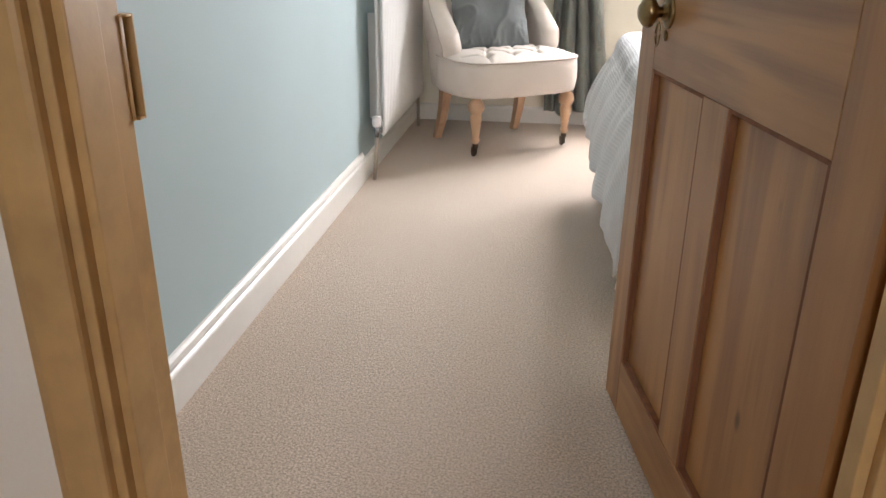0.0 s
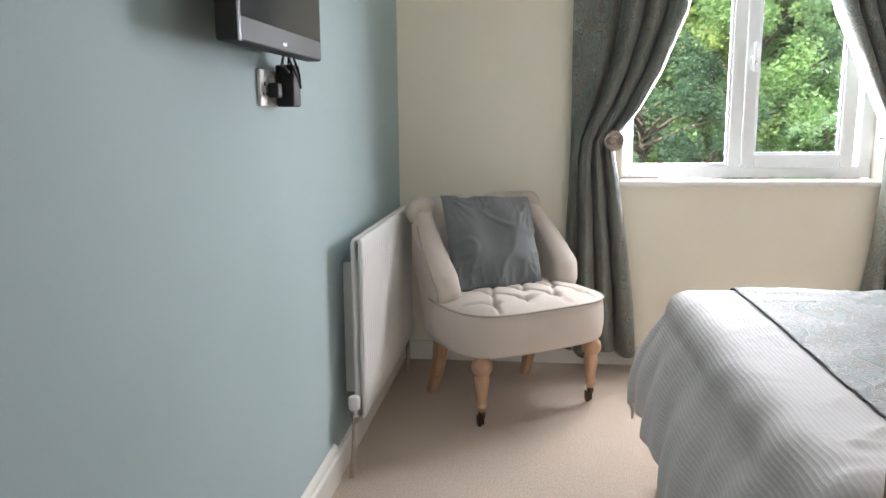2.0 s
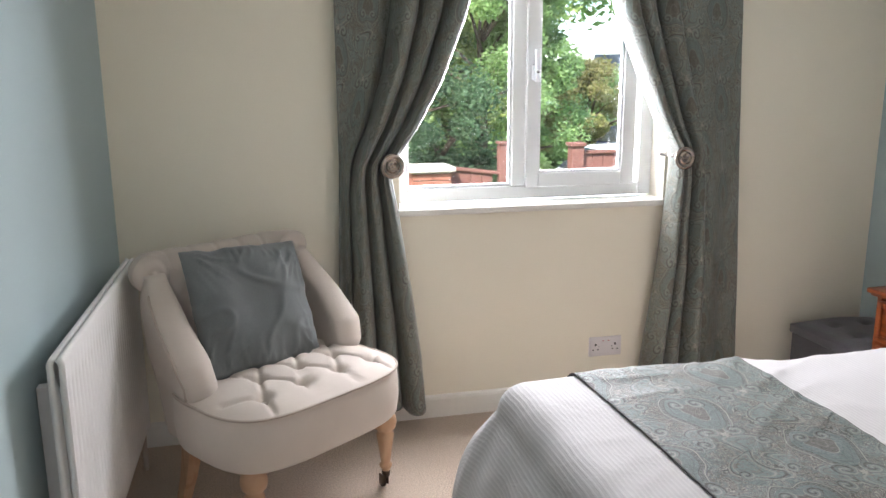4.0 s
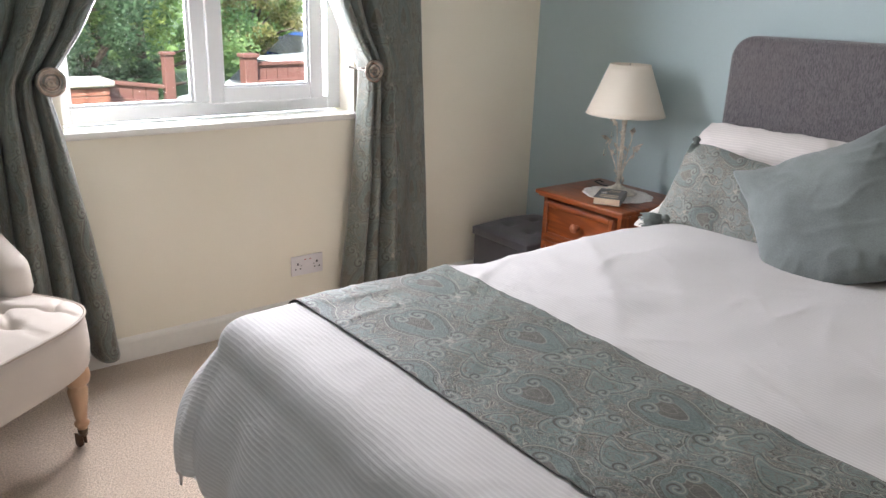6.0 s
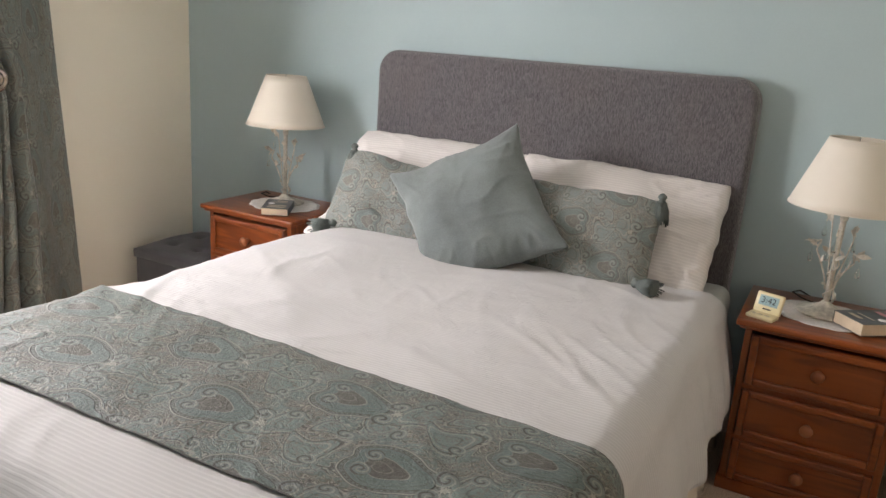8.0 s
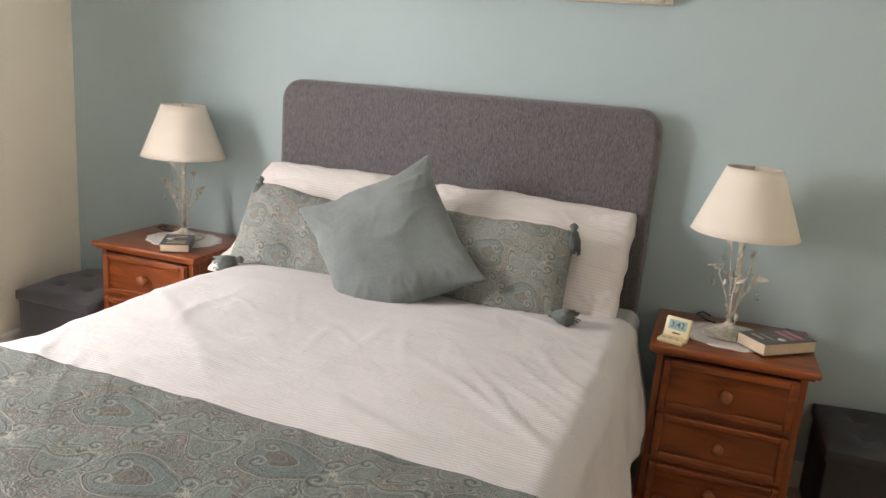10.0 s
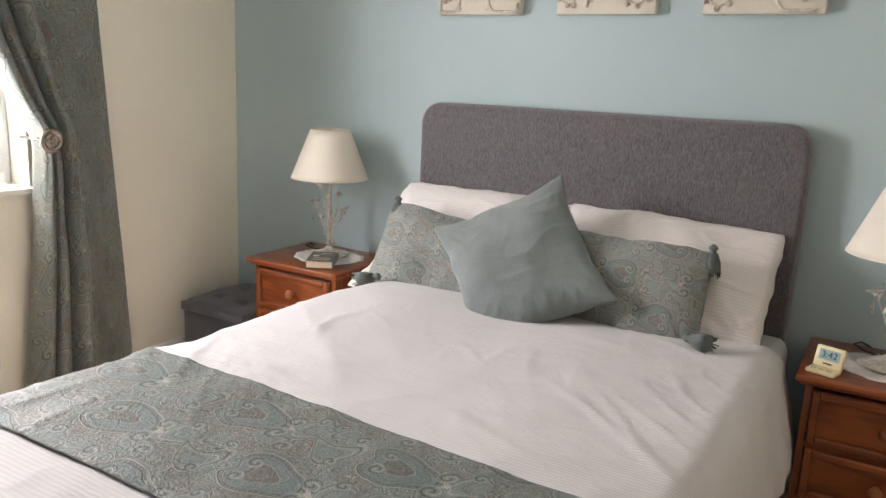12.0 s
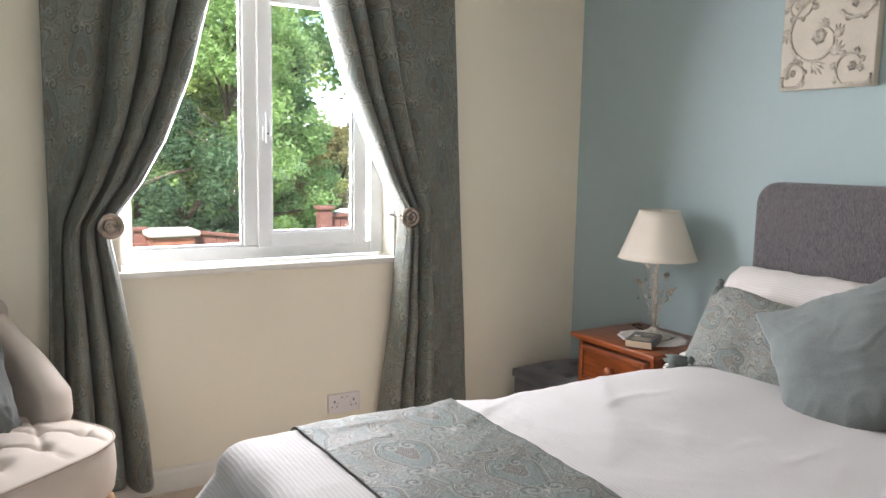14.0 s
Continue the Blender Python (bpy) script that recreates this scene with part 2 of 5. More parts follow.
def headboard_material():
    m, nt, b, vec = start("grey_chenille", 0.9)
    v = mapping(nt, vec, (300, 560, 80))
    a = noise_node(nt, v, 1.0, 3, 0.7)
    broad = noise_node(nt, vec, 5.0, 3)
    col = mix(nt, ramp(nt, a, 0.35, 0.65), (0.062, 0.057, 0.064), (0.19, 0.175, 0.185))
    col = mix(nt, math_node(nt, "MULTIPLY", ramp(nt, broad, 0.4, 0.7), 0.25), col, (0.15, 0.125, 0.12))
    nt.links.new(col, b.inputs["Base Color"])
    nt.links.new(bump(nt, a, 0.9, 0.003), b.inputs["Normal"])
    b.inputs["Sheen Weight"].default_value = 0.4
    return m


def leaf_material(name, a, c):
    m, nt, b, vec = start(name, 0.6, 0.0)
    geo = nt.nodes.new("ShaderNodeNewGeometry")
    far = noise_node(nt, vec, 0.9, 3)
    col = mix(nt, geo.outputs["Random Per Island"], a, c)
    col = mix(nt, ramp(nt, far, 0.35, 0.65), col, tint(a, 0.75))
    nt.links.new(col, b.inputs["Base Color"])
    thin, both = nt.nodes.new("ShaderNodeBsdfTranslucent"), nt.nodes.new("ShaderNodeMixShader")
    nt.links.new(mix(nt, 0.5, col, tint(c, 1.5)), thin.inputs[0])
    both.inputs[0].default_value = 0.55
    nt.links.new(b.outputs[0], both.inputs[1])
    nt.links.new(thin.outputs[0], both.inputs[2])
    nt.links.new(both.outputs[0], nt.nodes["Material Output"].inputs[0])
    return m


def glass_material(name):
    m = bpy.data.materials.new(name)
    m.use_nodes = True
    nt = m.node_tree
    out = nt.nodes["Material Output"]
    clear, gloss = nt.nodes.new("ShaderNodeBsdfTransparent"), nt.nodes.new("ShaderNodeBsdfGlossy")
    clear.inputs[0].default_value = (0.96, 0.98, 0.97, 1)
    gloss.inputs["Roughness"].default_value = 0.02
    fres = nt.nodes.new("ShaderNodeFresnel")
    fres.inputs[0].default_value = 1.45
    ms = nt.nodes.new("ShaderNodeMixShader")
    nt.links.new(fres.outputs[0], ms.inputs[0])
    nt.links.new(clear.outputs[0], ms.inputs[1])
    nt.links.new(gloss.outputs[0], ms.inputs[2])
    nt.links.new(ms.outputs[0], out.inputs[0])
    return m


BLUE = surf("blue_emulsion", (0.415, 0.515, 0.53), 0.75, 0.03, 1.5, 220, 0.06, 0.0006)
CREAM = surf("cream_emulsion", (0.88, 0.83, 0.70), 0.75, 0.03, 1.5, 220, 0.06, 0.0006)
CEIL = surf("ceiling_white", (0.80, 0.78, 0.73), 0.85, 0.02, 2, 150)
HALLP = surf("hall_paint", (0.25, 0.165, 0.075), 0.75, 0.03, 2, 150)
GLOSSW = surf("white_gloss", (0.80, 0.78, 0.73), 0.32, 0.03, 4, 40, 0.03, 0.0005)
UPVC = surf("white_upvc", (0.82, 0.84, 0.86), 0.28, 0.02, 4, 30, 0.01)
JAMB = surf("worn_buff_gloss", (0.53, 0.338, 0.138), 0.42, 0.16, 6, 22, 0.12, 0.002)
RAD = surf("radiator_white", (0.80, 0.79, 0.77), 0.35, 0.02, 3, 40, 0.01)
CARPET = carpet_material()
PINE_Z = wood("stripped_pine", (0.42, 0.205, 0.066), (0.235, 0.098, 0.030), "Z", 0.42, 0.1, ring=3.0)
PINE_X = wood("stripped_pine_across", (0.42, 0.21, 0.07), (0.235, 0.10, 0.032), "X", 0.42, 0.1, ring=3.0)
PINE_EDGE = wood("pine_moulding_dark", (0.22, 0.085, 0.032), (0.15, 0.055, 0.021), "Z", 0.75, 0.0, False)
ORANGE_Y = wood("varnished_pine", (0.29, 0.072, 0.015), (0.145, 0.031, 0.008), "Y", 0.3, 0.4)
ORANGE_Z = wood("varnished_pine_upright", (0.30, 0.080, 0.018), (0.165, 0.037, 0.010), "Z", 0.3, 0.4, False)
KNOBWOOD = wood("knob_wood", (0.36, 0.12, 0.045), (0.23, 0.07, 0.028), "X", 0.45, 0.1, False)
BEECH = wood("pale_beech", (0.56, 0.36, 0.22), (0.43, 0.255, 0.145), "Z", 0.45, 0.15, False)
LINEN = surf("cream_linen", (0.58, 0.51, 0.445), 0.85, 0.05, 6, 500, 0.14, 0.0008, sheen=0.2)
PIPING = surf("linen_piping", (0.46, 0.39, 0.33), 0.85, 0.05, 6, 500, 0.1)
VELVET = surf("teal_velvet", (0.15, 0.174, 0.172), 0.85, 0.25, 7, 260, 0.2, 0.0008, sheen=0.25)
VELVET_D = surf("slate_velvet", (0.122, 0.134, 0.133), 0.85, 0.18, 5, 300, 0.12, 0.0008, sheen=0.25)
TASSEL = surf("slate_silk", (0.11, 0.13, 0.12), 0.6, 0.2, 30, 400, 0.2, 0.001)
PAISLEY = paisley("paisley_weave", (0.105, 0.096, 0.078), (0.115, 0.180, 0.168), (0.018, 0.015, 0.011), light=(0.34, 0.335, 0.28))
PAISLEY_C = paisley("paisley_curtain", (0.165, 0.150, 0.120), (0.175, 0.230, 0.220), (0.050, 0.040, 0.032), 1.0, (0.2, 0.3), 1, contrast=0.9, rough=0.30, light=(0.37, 0.37, 0.31))
PAISLEY_P = paisley("paisley_cushion", (0.205, 0.198, 0.178), (0.205, 0.26, 0.252), (0.078, 0.066, 0.054), 0.70, (0.35, 0.1), 0, "Object", contrast=1.0, light=(0.43, 0.39, 0.33))
TRIM = surf("dark_edging", (0.10, 0.095, 0.085), 0.8, 0.1, 20, 300)
DUVET = striped("white_seersucker", (0.59, 0.572, 0.57), 0.0105, strength=0.30)
PILLOW = striped("white_pillowcase", (0.72, 0.68, 0.66), 0.0105, 1, "Object", 0.18)
VALANCE = surf("cream_cotton", (0.70, 0.63, 0.54), 0.85, 0.05, 6, 400, 0.1)
SHEET = surf("pale_grey_sheet", (0.50, 0.52, 0.50), 0.85, 0.05, 6, 400, 0.1)
CHENILLE = headboard_material()
OTTO = surf("charcoal_fabric", (0.075, 0.072, 0.085), 0.9, 0.15, 8, 400, 0.2, 0.001, sheen=0.3)
OTTO_L = surf("black_leatherette", (0.028, 0.026, 0.028), 0.5, 0.15, 8, 300, 0.2, 0.001)
SHADE = surf("cream_lampshade", (0.76, 0.70, 0.605), 0.7, 0.03, 5, 500, 0.06)
CREAMMETAL = surf("distressed_cream_metal", (0.60, 0.56, 0.48), 0.4, 0.35, 25, 90, 0.1, 0.001, metal=0.2)
BRASS = surf("aged_brass", (0.24, 0.165, 0.08), 0.3, 0.25, 20, 80, 0.05, metal=1.0)
BRONZE = surf("dark_bronze", (0.12, 0.085, 0.06), 0.35, 0.2, 20, 80, 0.05, metal=0.9)
CHROME = surf("chrome", (0.55, 0.55, 0.56), 0.15, 0.05, 20, 80, 0.02, metal=1.0)
NICKEL = surf("antique_nickel", (0.32, 0.27, 0.235), 0.22, 0.15, 20, 80, 0.03, metal=1.0)
BLACKP = surf("black_plastic", (0.014, 0.014, 0.016), 0.6, 0.1, 10, 60, 0.02)
SCREEN = surf("dark_screen", (0.03, 0.035, 0.04), 0.12, 0.05, 3, 10, 0.0)
WHITEP = surf("white_plastic", (0.80, 0.76, 0.76), 0.35, 0.02, 10, 60, 0.01)
DARKHOLE = surf("dark_hole", (0.02, 0.02, 0.02), 0.7)
REDP = surf("red_plastic", (0.5, 0.06, 0.05), 0.4)
LACE = surf("white_lace", (0.72, 0.69, 0.66), 0.8, 0.12, 60, 250, 0.3, 0.002)
PAPER = surf("book_pages", (0.62, 0.50, 0.36), 0.8, 0.12, 20, 400, 0.2)
COVER = surf("book_cover_dark", (0.075, 0.075, 0.08), 0.35, 0.3, 25, 60, 0.02)
COVERTXT = surf("book_lettering_buff", (0.50, 0.42, 0.30), 0.4)
PINKTXT = surf("book_lettering_pink", (0.52, 0.20, 0.22), 0.4)
CLOCKC = surf("cream_clock_plastic", (0.75, 0.65, 0.40), 0.35, 0.04, 20, 60)
LCD = surf("lcd_screen", (0.33, 0.46, 0.48), 0.15, 0.04, 20, 60, 0.0)
PLASTER = surf("carved_plaster", (0.62, 0.57, 0.48), 0.7, 0.06, 12, 120, 0.15, 0.001)
# raised stems and leaves: mottled, slightly darker than the plaque
RELIEF = surf("carved_relief_mottled", (0.55, 0.50, 0.42), 0.7, 0.25, 22, 90, 0.2, 0.001)
CRYSTAL = glass_material("crystal")
GLASS = glass_material("window_glass")
BRICKM = surf("red_brick", (0.28, 0.11, 0.07), 0.85, 0.25, 6, 80, 0.3, 0.002)
STONE = surf("pale_capstone", (0.50, 0.44, 0.38), 0.85, 0.15, 5, 60, 0.3, 0.003)
MORTAR = surf("mortar", (0.42, 0.37, 0.31), 0.9, 0.15, 6, 90)
FENCE = surf("red_brown_fence_stain", (0.17, 0.072, 0.055), 0.7, 0.2, 3, 30, 0.2, 0.002)
BARK = surf("bark", (0.11, 0.08, 0.055), 0.9, 0.3, 4, 25, 0.5, 0.01)
GRASS = surf("lawn", (0.075, 0.12, 0.035), 0.9, 0.3, 1.2, 30, 0.5, 0.01)
GRAVEL = surf("pale_drive", (0.42, 0.38, 0.33), 0.9, 0.2, 1.2, 40, 0.5, 0.01)
LEAF_A = leaf_material("leaves_green", (0.13, 0.22, 0.07), (0.38, 0.52, 0.20))
LEAF_B = leaf_material("leaves_yellow_green", (0.17, 0.26, 0.07), (0.58, 0.66, 0.22))
LEAF_C = leaf_material("leaves_dark", (0.045, 0.09, 0.045), (0.14, 0.23, 0.11))
LEAF_R = leaf_material("leaves_autumn", (0.17, 0.13, 0.06), (0.40, 0.42, 0.15))
RENDERW = surf("white_render", (0.72, 0.70, 0.66), 0.85, 0.06, 1, 30)
ROOFT = surf("slate_roof", (0.09, 0.095, 0.11), 0.7, 0.15, 2, 20)
CARB = surf("car_blue", (0.03, 0.09, 0.35), 0.25, 0.05, 3, 30, 0.0, coat=0.6)
CARW = surf("car_white", (0.75, 0.77, 0.80), 0.25, 0.04, 3, 30, 0.0, coat=0.6)


# ---- mesh helpers ----
def mesh_object(name, bm, material, smooth):
    me = bpy.data.meshes.new(name)
    bm.to_mesh(me)
    bm.free()
    for m in (material if isinstance(material, (list, tuple)) else (material,)):
        me.materials.append(m)
    if smooth:
        for p in me.polygons:
            p.use_smooth = True
    return new(name, me)


def part(name, bm, material, parent, label="", m=None, smooth=True, solid=0.0, sharp=None):
    ob = mesh_object(name, bm, material, smooth)
    if sharp:
        ob.data.set_sharp_from_angle(angle=radians(sharp))
    ob.parent = parent
    if m is not None:
        ob.matrix_basis = m
    if solid:
        mod = ob.modifiers.new("thickness", "SOLIDIFY")
        mod.thickness, mod.offset = solid, 0
    return tagged(ob, label)


def thing(name, label, category, m=None, group=""):
    ob = new(name)
    ob.matrix_basis = m if m is not None else Matrix()
    return tagged(ob, label, category, group)


def fixed(name, bm, material, smooth=False, parent=None, label=""):
    ob = mesh_object(name, bm, material, smooth)
    ob.parent = parent
    return tagged(ob, label, kind="structure")


def boxes(*specs, bev=0.0, seg=2):
    """One bmesh of boxes: x0, x1, y0, y1, z0, z1 each."""
    bm = bmesh.new()
    for x0, x1, y0, y1, z0, z1 in specs:
        made = bmesh.ops.create_cube(bm, size=1)["verts"]
        for v in made:
            v.co = ((x0 + x1) / 2 + v.co.x * (x1 - x0), (y0 + y1) / 2 + v.co.y * (y1 - y0), (z0 + z1) / 2 + v.co.z * (z1 - z0))
    if bev:
        bmesh.ops.bevel(bm, geom=list(bm.edges), offset=bev, segments=seg, affect="EDGES", profile=0.5, clamp_overlap=True)
    return bm


def lathe(profile, seg=24, bm=None, m=None):
    bm = bm or bmesh.new()
    m = m or Matrix()
    rings = []
    for r, z in profile:
        rings.append([bm.verts.new(m @ Vector((max(r, 0.0002) * math.cos(2 * math.pi * k / seg), max(r, 0.0002) * math.sin(2 * math.pi * k / seg), z))) for k in range(seg)])
    for a, b in zip(rings, rings[1:]):
        for k in range(seg):
            bm.faces.new((a[k], a[(k + 1) % seg], b[(k + 1) % seg], b[k]))
    bm.faces.new(rings[0][::-1])
    bm.faces.new(rings[-1])
    return bm


def tube(points, radius, seg=8, bm=None, closed=False):
    bm = bm or bmesh.new()
    pts = [Vector(p) for p in points]
    n = len(pts)
    rings = []
    up = Vector((0, 0, 1))
    for i, p in enumerate(pts):
        a = pts[(i - 1) % n] if closed or i else p
        b = pts[(i + 1) % n] if closed or i < n - 1 else p
        t = (b - a).normalized()
        s = t.cross(up)
        if s.length < 0.05:
            s = t.cross(Vector((1, 0, 0)))
        s.normalize()
        w = s.cross(t)
        r = radius(i / max(1, n - 1)) if callable(radius) else radius
        rings.append([bm.verts.new(p + s * r * math.cos(2 * math.pi * k / seg) + w * r * math.sin(2 * math.pi * k / seg)) for k in range(seg)])
    pairs = list(zip(rings, rings[1:])) + ([(rings[-1], rings[0])] if closed else [])
    for a, b in pairs:
        for k in range(seg):
            bm.faces.new((a[k], a[(k + 1) % seg], b[(k + 1) % seg], b[k]))
    if not closed:
        bm.faces.new(rings[0][::-1])
        bm.faces.new(rings[-1])
    return bm


def grid(nu, nv, f, uv=None, bm=None):
    """A sheet of nu x nv cells through f(u, v); uv(u, v) gives its cloth coordinates in metres."""
    bm = bm or bmesh.new()
    vs = [[bm.verts.new(f(i / nu, j / nv)) for j in range(nv + 1)] for i in range(nu + 1)]
    layer = bm.loops.layers.uv.verify()
    for i in range(nu):
        for j in range(nv):
            face = bm.faces.new((vs[i][j], vs[i + 1][j], vs[i + 1][j + 1], vs[i][j + 1]))
            if uv:
                for loop, (a, b) in zip(face.loops, ((i, j), (i + 1, j), (i + 1, j + 1), (i, j + 1))):
                    loop[layer].uv = uv(a / nu, b / nv)
    return bm


def sweep(profile, points):
    """A profile of (out, up) along a level polyline; out is to the left of the way."""
    bm = bmesh.new()
    rows = []
    pts = [Vector(p) for p in points]
    for i, p in enumerate(pts):
        a, b = pts[max(0, i - 1)], pts[min(len(pts) - 1, i + 1)]
        t = (b - a).normalized()
        left = Vector((-t.y, t.x, 0))
        rows.append([bm.verts.new(p + left * o + Vector((0, 0, z))) for o, z in profile])
    for a, b in zip(rows, rows[1:]):
        for k in range(len(profile) - 1):
            bm.faces.new((a[k], b[k], b[k + 1], a[k + 1]))
    bm.faces.new(rows[0])
    bm.faces.new(rows[-1][::-1])
    bmesh.ops.recalc_face_normals(bm, faces=bm.faces)
    return bm


def pillow_bm(w, h, t, seed=0, wrinkle=0.012, n=36, ear=0.08, soft=0.0, wavy=0.0, full=0.5):
    """ear draws the sides in between the corners, soft rounds the corners, wavy crumples the seam, full is how soon it swells from the seam."""
    bm = bmesh.new()
    off = Vector((seed * 3.7, seed * 1.3, seed * 2.1))

    def point(u, v, side):
        u, v = 2 * u - 1, 2 * v - 1
        x, y = w / 2 * u * (1 - ear * (1 - v * v)), h / 2 * v * (1 - ear * (1 - u * u))
        x *= 1 - soft * (1 - math.sqrt(1 - v * v * v * v * 0.5))
        y *= 1 - soft * (1 - math.sqrt(1 - u * u * u * u * 0.5))
        e = max(0.0, (1 - u * u) * (1 - v * v))
        edge = max(abs(u), abs(v)) ** 3
        if wavy:
            x += wavy * edge * (noise.noise(Vector((u * 1.5, v * 4.5, 3.0)) + off) + 0.2 * noise.noise(Vector((u * 3, v * 10, 5.0)) + off))
            y += wavy * edge * (noise.noise(Vector((u * 4.5, v * 1.5, 6.0)) + off) + 0.2 * noise.noise(Vector((u * 10, v * 3, 8.0)) + off))
        z = side * t / 2 * e ** full
        z += side * wrinkle * 0.6 * noise.noise(Vector((x * 7, y * 7, side * 5)) + off) * min(1, e * 6)
        pull = 0.0
        for cu in (-1, 1):
            for cv in (-1, 1):
                rho, phi = math.hypot(u - cu, v - cv), math.atan2(v - cv, u - cu)
                r_ = 1 - abs(noise.noise(Vector((math.cos(phi) * 3.6, math.sin(phi) * 3.6, rho * 0.8 + side + cu + 2 * cv)) + off)) * 6.0
                pull += 0.8 * max(0.0, r_) ** 1.5 * math.exp(-(rho / 0.55) ** 2)
        r1 = max(0.0, 1 - abs(noise.noise(Vector((u * 6.5, v * 1.6, 2.0 + side)) + off)) * 6.0) * max(0.0, abs(v) - 0.45) * 1.6
        r2 = max(0.0, 1 - abs(noise.noise(Vector((x * 5 + y * 4, y * 9 - x * 3, 4.0 + side)) + off)) * 5.0)
        z += side * wrinkle * (1.1 * pull + 0.4 * r1 + 0.3 * r2 ** 2) * min(1, e * 7)
        z += 0.18 * t * noise.noise(Vector((u * 1.3, v * 1.3, 0)) + off) * e + 0.008 * math.sin(u * 6 + seed) * edge
        return Vector((x, y, z))

    for side in (1, -1):
        grid(n, n, lambda u, v: point(u, v, side), lambda u, v: (u * w, v * h), bm)
    bmesh.ops.remove_doubles(bm, verts=bm.verts, dist=0.0005)
    bmesh.ops.recalc_face_normals(bm, faces=bm.faces)
    return bm


def axes(c, right, up):
    """A pose whose x is right and whose y is up, as near as can be."""
    x = Vector(right).normalized()
    z = x.cross(Vector(up)).normalized()
    y = z.cross(x)
    m = Matrix((x, y, z)).transposed().to_4x4()
    m.translation = c
    return m


# ---- the room ----
floor = fixed("floor", boxes((-0.25, W + 0.25, -1.9, L + 0.25, -0.12, 0.0)), CARPET)
ceiling = fixed("ceiling", boxes((-0.25, W + 0.25, -1.9, L + 0.25, H, H + 0.12)), CEIL)
fixed("wall_west", boxes((-0.22, 0.0, 0.95, L + 0.22, 0, H)), BLUE)
fixed("wall_east", boxes((W, W + 0.22, 0.95, L + 0.22, 0, H)), BLUE)
X0, X1, Z0, Z1 = 1.035, 2.165, 0.862, 2.03
fixed("wall_north", boxes((0.0, X0, L, L + 0.22, 0, H), (X1, W, L, L + 0.22, 0, H), (X0, X1, L, L + 0.22, 0, Z0), (X0, X1, L, L + 0.22, Z1, H)), CREAM)
DX0, DX1 = 0.332, 1.135
fixed("wall_south", boxes((-0.22, DX0 - 0.03, 0.82, 0.95, 0, H), (DX1 + 0.03, W + 0.22, 0.82, 0.95, 0, H), (DX0 - 0.03, DX1 + 0.03, 0.82, 0.95, 2.03, H)), CREAM)
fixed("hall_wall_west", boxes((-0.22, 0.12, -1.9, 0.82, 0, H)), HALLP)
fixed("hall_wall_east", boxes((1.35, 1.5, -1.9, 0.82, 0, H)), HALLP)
# unseen hall end; the opening in it is assumed
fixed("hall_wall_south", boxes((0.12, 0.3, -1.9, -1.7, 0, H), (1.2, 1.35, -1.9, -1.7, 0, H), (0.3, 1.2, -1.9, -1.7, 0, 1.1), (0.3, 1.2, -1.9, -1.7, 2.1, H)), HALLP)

# skirting boards
TALL = [(0, 0), (0.02, 0), (0.02, 0.088), (0.017, 0.093), (0.012, 0.098), (0.014, 0.106), (0.011, 0.116), (0.005, 0.124), (0, 0.126)]
LOW = [(0, 0), (0.016, 0), (0.016, 0.078), (0.012, 0.088), (0.004, 0.093), (0, 0.094)]
fixed("baseboard_west", sweep([(-o, z) for o, z in TALL], [(0, 0.95, 0), (0, 3.3, 0)]), GLOSSW)
fixed("baseboard_west_far", sweep([(-o, z) for o, z in LOW], [(0, 3.3, 0), (0, L, 0)]), GLOSSW)
fixed("baseboard_north", sweep([(-o, z) for o, z in LOW], [(0.018, L, 0), (W - 0.018, L, 0)]), GLOSSW)
fixed("baseboard_east", sweep(LOW, [(W, 0.95, 0), (W, L, 0)]), GLOSSW)
fixed("baseboard_south", sweep(LOW, [(1.25, 0.95, 0), (W - 0.018, 0.95, 0)]), GLOSSW)

# door lining: jambs with stop and rebate, head, architraves
door_frame = tagged(new("door_frame"), "buff painted wooden door lining with worn rebate", kind="structure")
fixed("jamb", boxes((DX0 - 0.03, DX0, 0.82, 0.95, 0, 2.0), bev=0.002), JAMB, parent=door_frame)
fixed("jamb", boxes((DX1, DX1 + 0.03, 0.82, 0.95, 0, 2.0), bev=0.002), JAMB, parent=door_frame)
fixed("head", boxes((DX0 - 0.03, DX1 + 0.03, 0.82, 0.95, 2.0, 2.03), bev=0.002), JAMB, parent=door_frame)
fixed("door_stop", boxes((DX0, DX0 + 0.013, 0.835, 0.892, 0, 1.987), bev=0.002), JAMB, parent=door_frame)
fixed("door_stop", boxes((DX1 - 0.013, DX1, 0.835, 0.872, 0, 1.987), bev=0.002), JAMB, parent=door_frame)
fixed("door_stop", boxes((DX0, DX1, 0.835, 0.872, 1.987, 2.0), bev=0.002), JAMB, parent=door_frame)
ARCH = [(0, 0), (0, 0.010), (0.002, 0.014), (0.008, 0.017), (0.03, 0.018), (0.05, 0.0165), (0.062, 0.012), (0.068, 0.006), (0.07, 0)]


def architrave(x, side, y, way):
    bm = bmesh.new()
    rows = [[bm.verts.new((x + side * o, y + way * d, z)) for o, d in ARCH] for z in (0.0, 2.07)]
    for k in range(len(ARCH) - 1):
        bm.faces.new((rows[0][k], rows[1][k], rows[1][k + 1], rows[0][k + 1]))
    for r in rows:
        bm.faces.new(r)
    bmesh.ops.recalc_face_normals(bm, faces=bm.faces)
    return bm


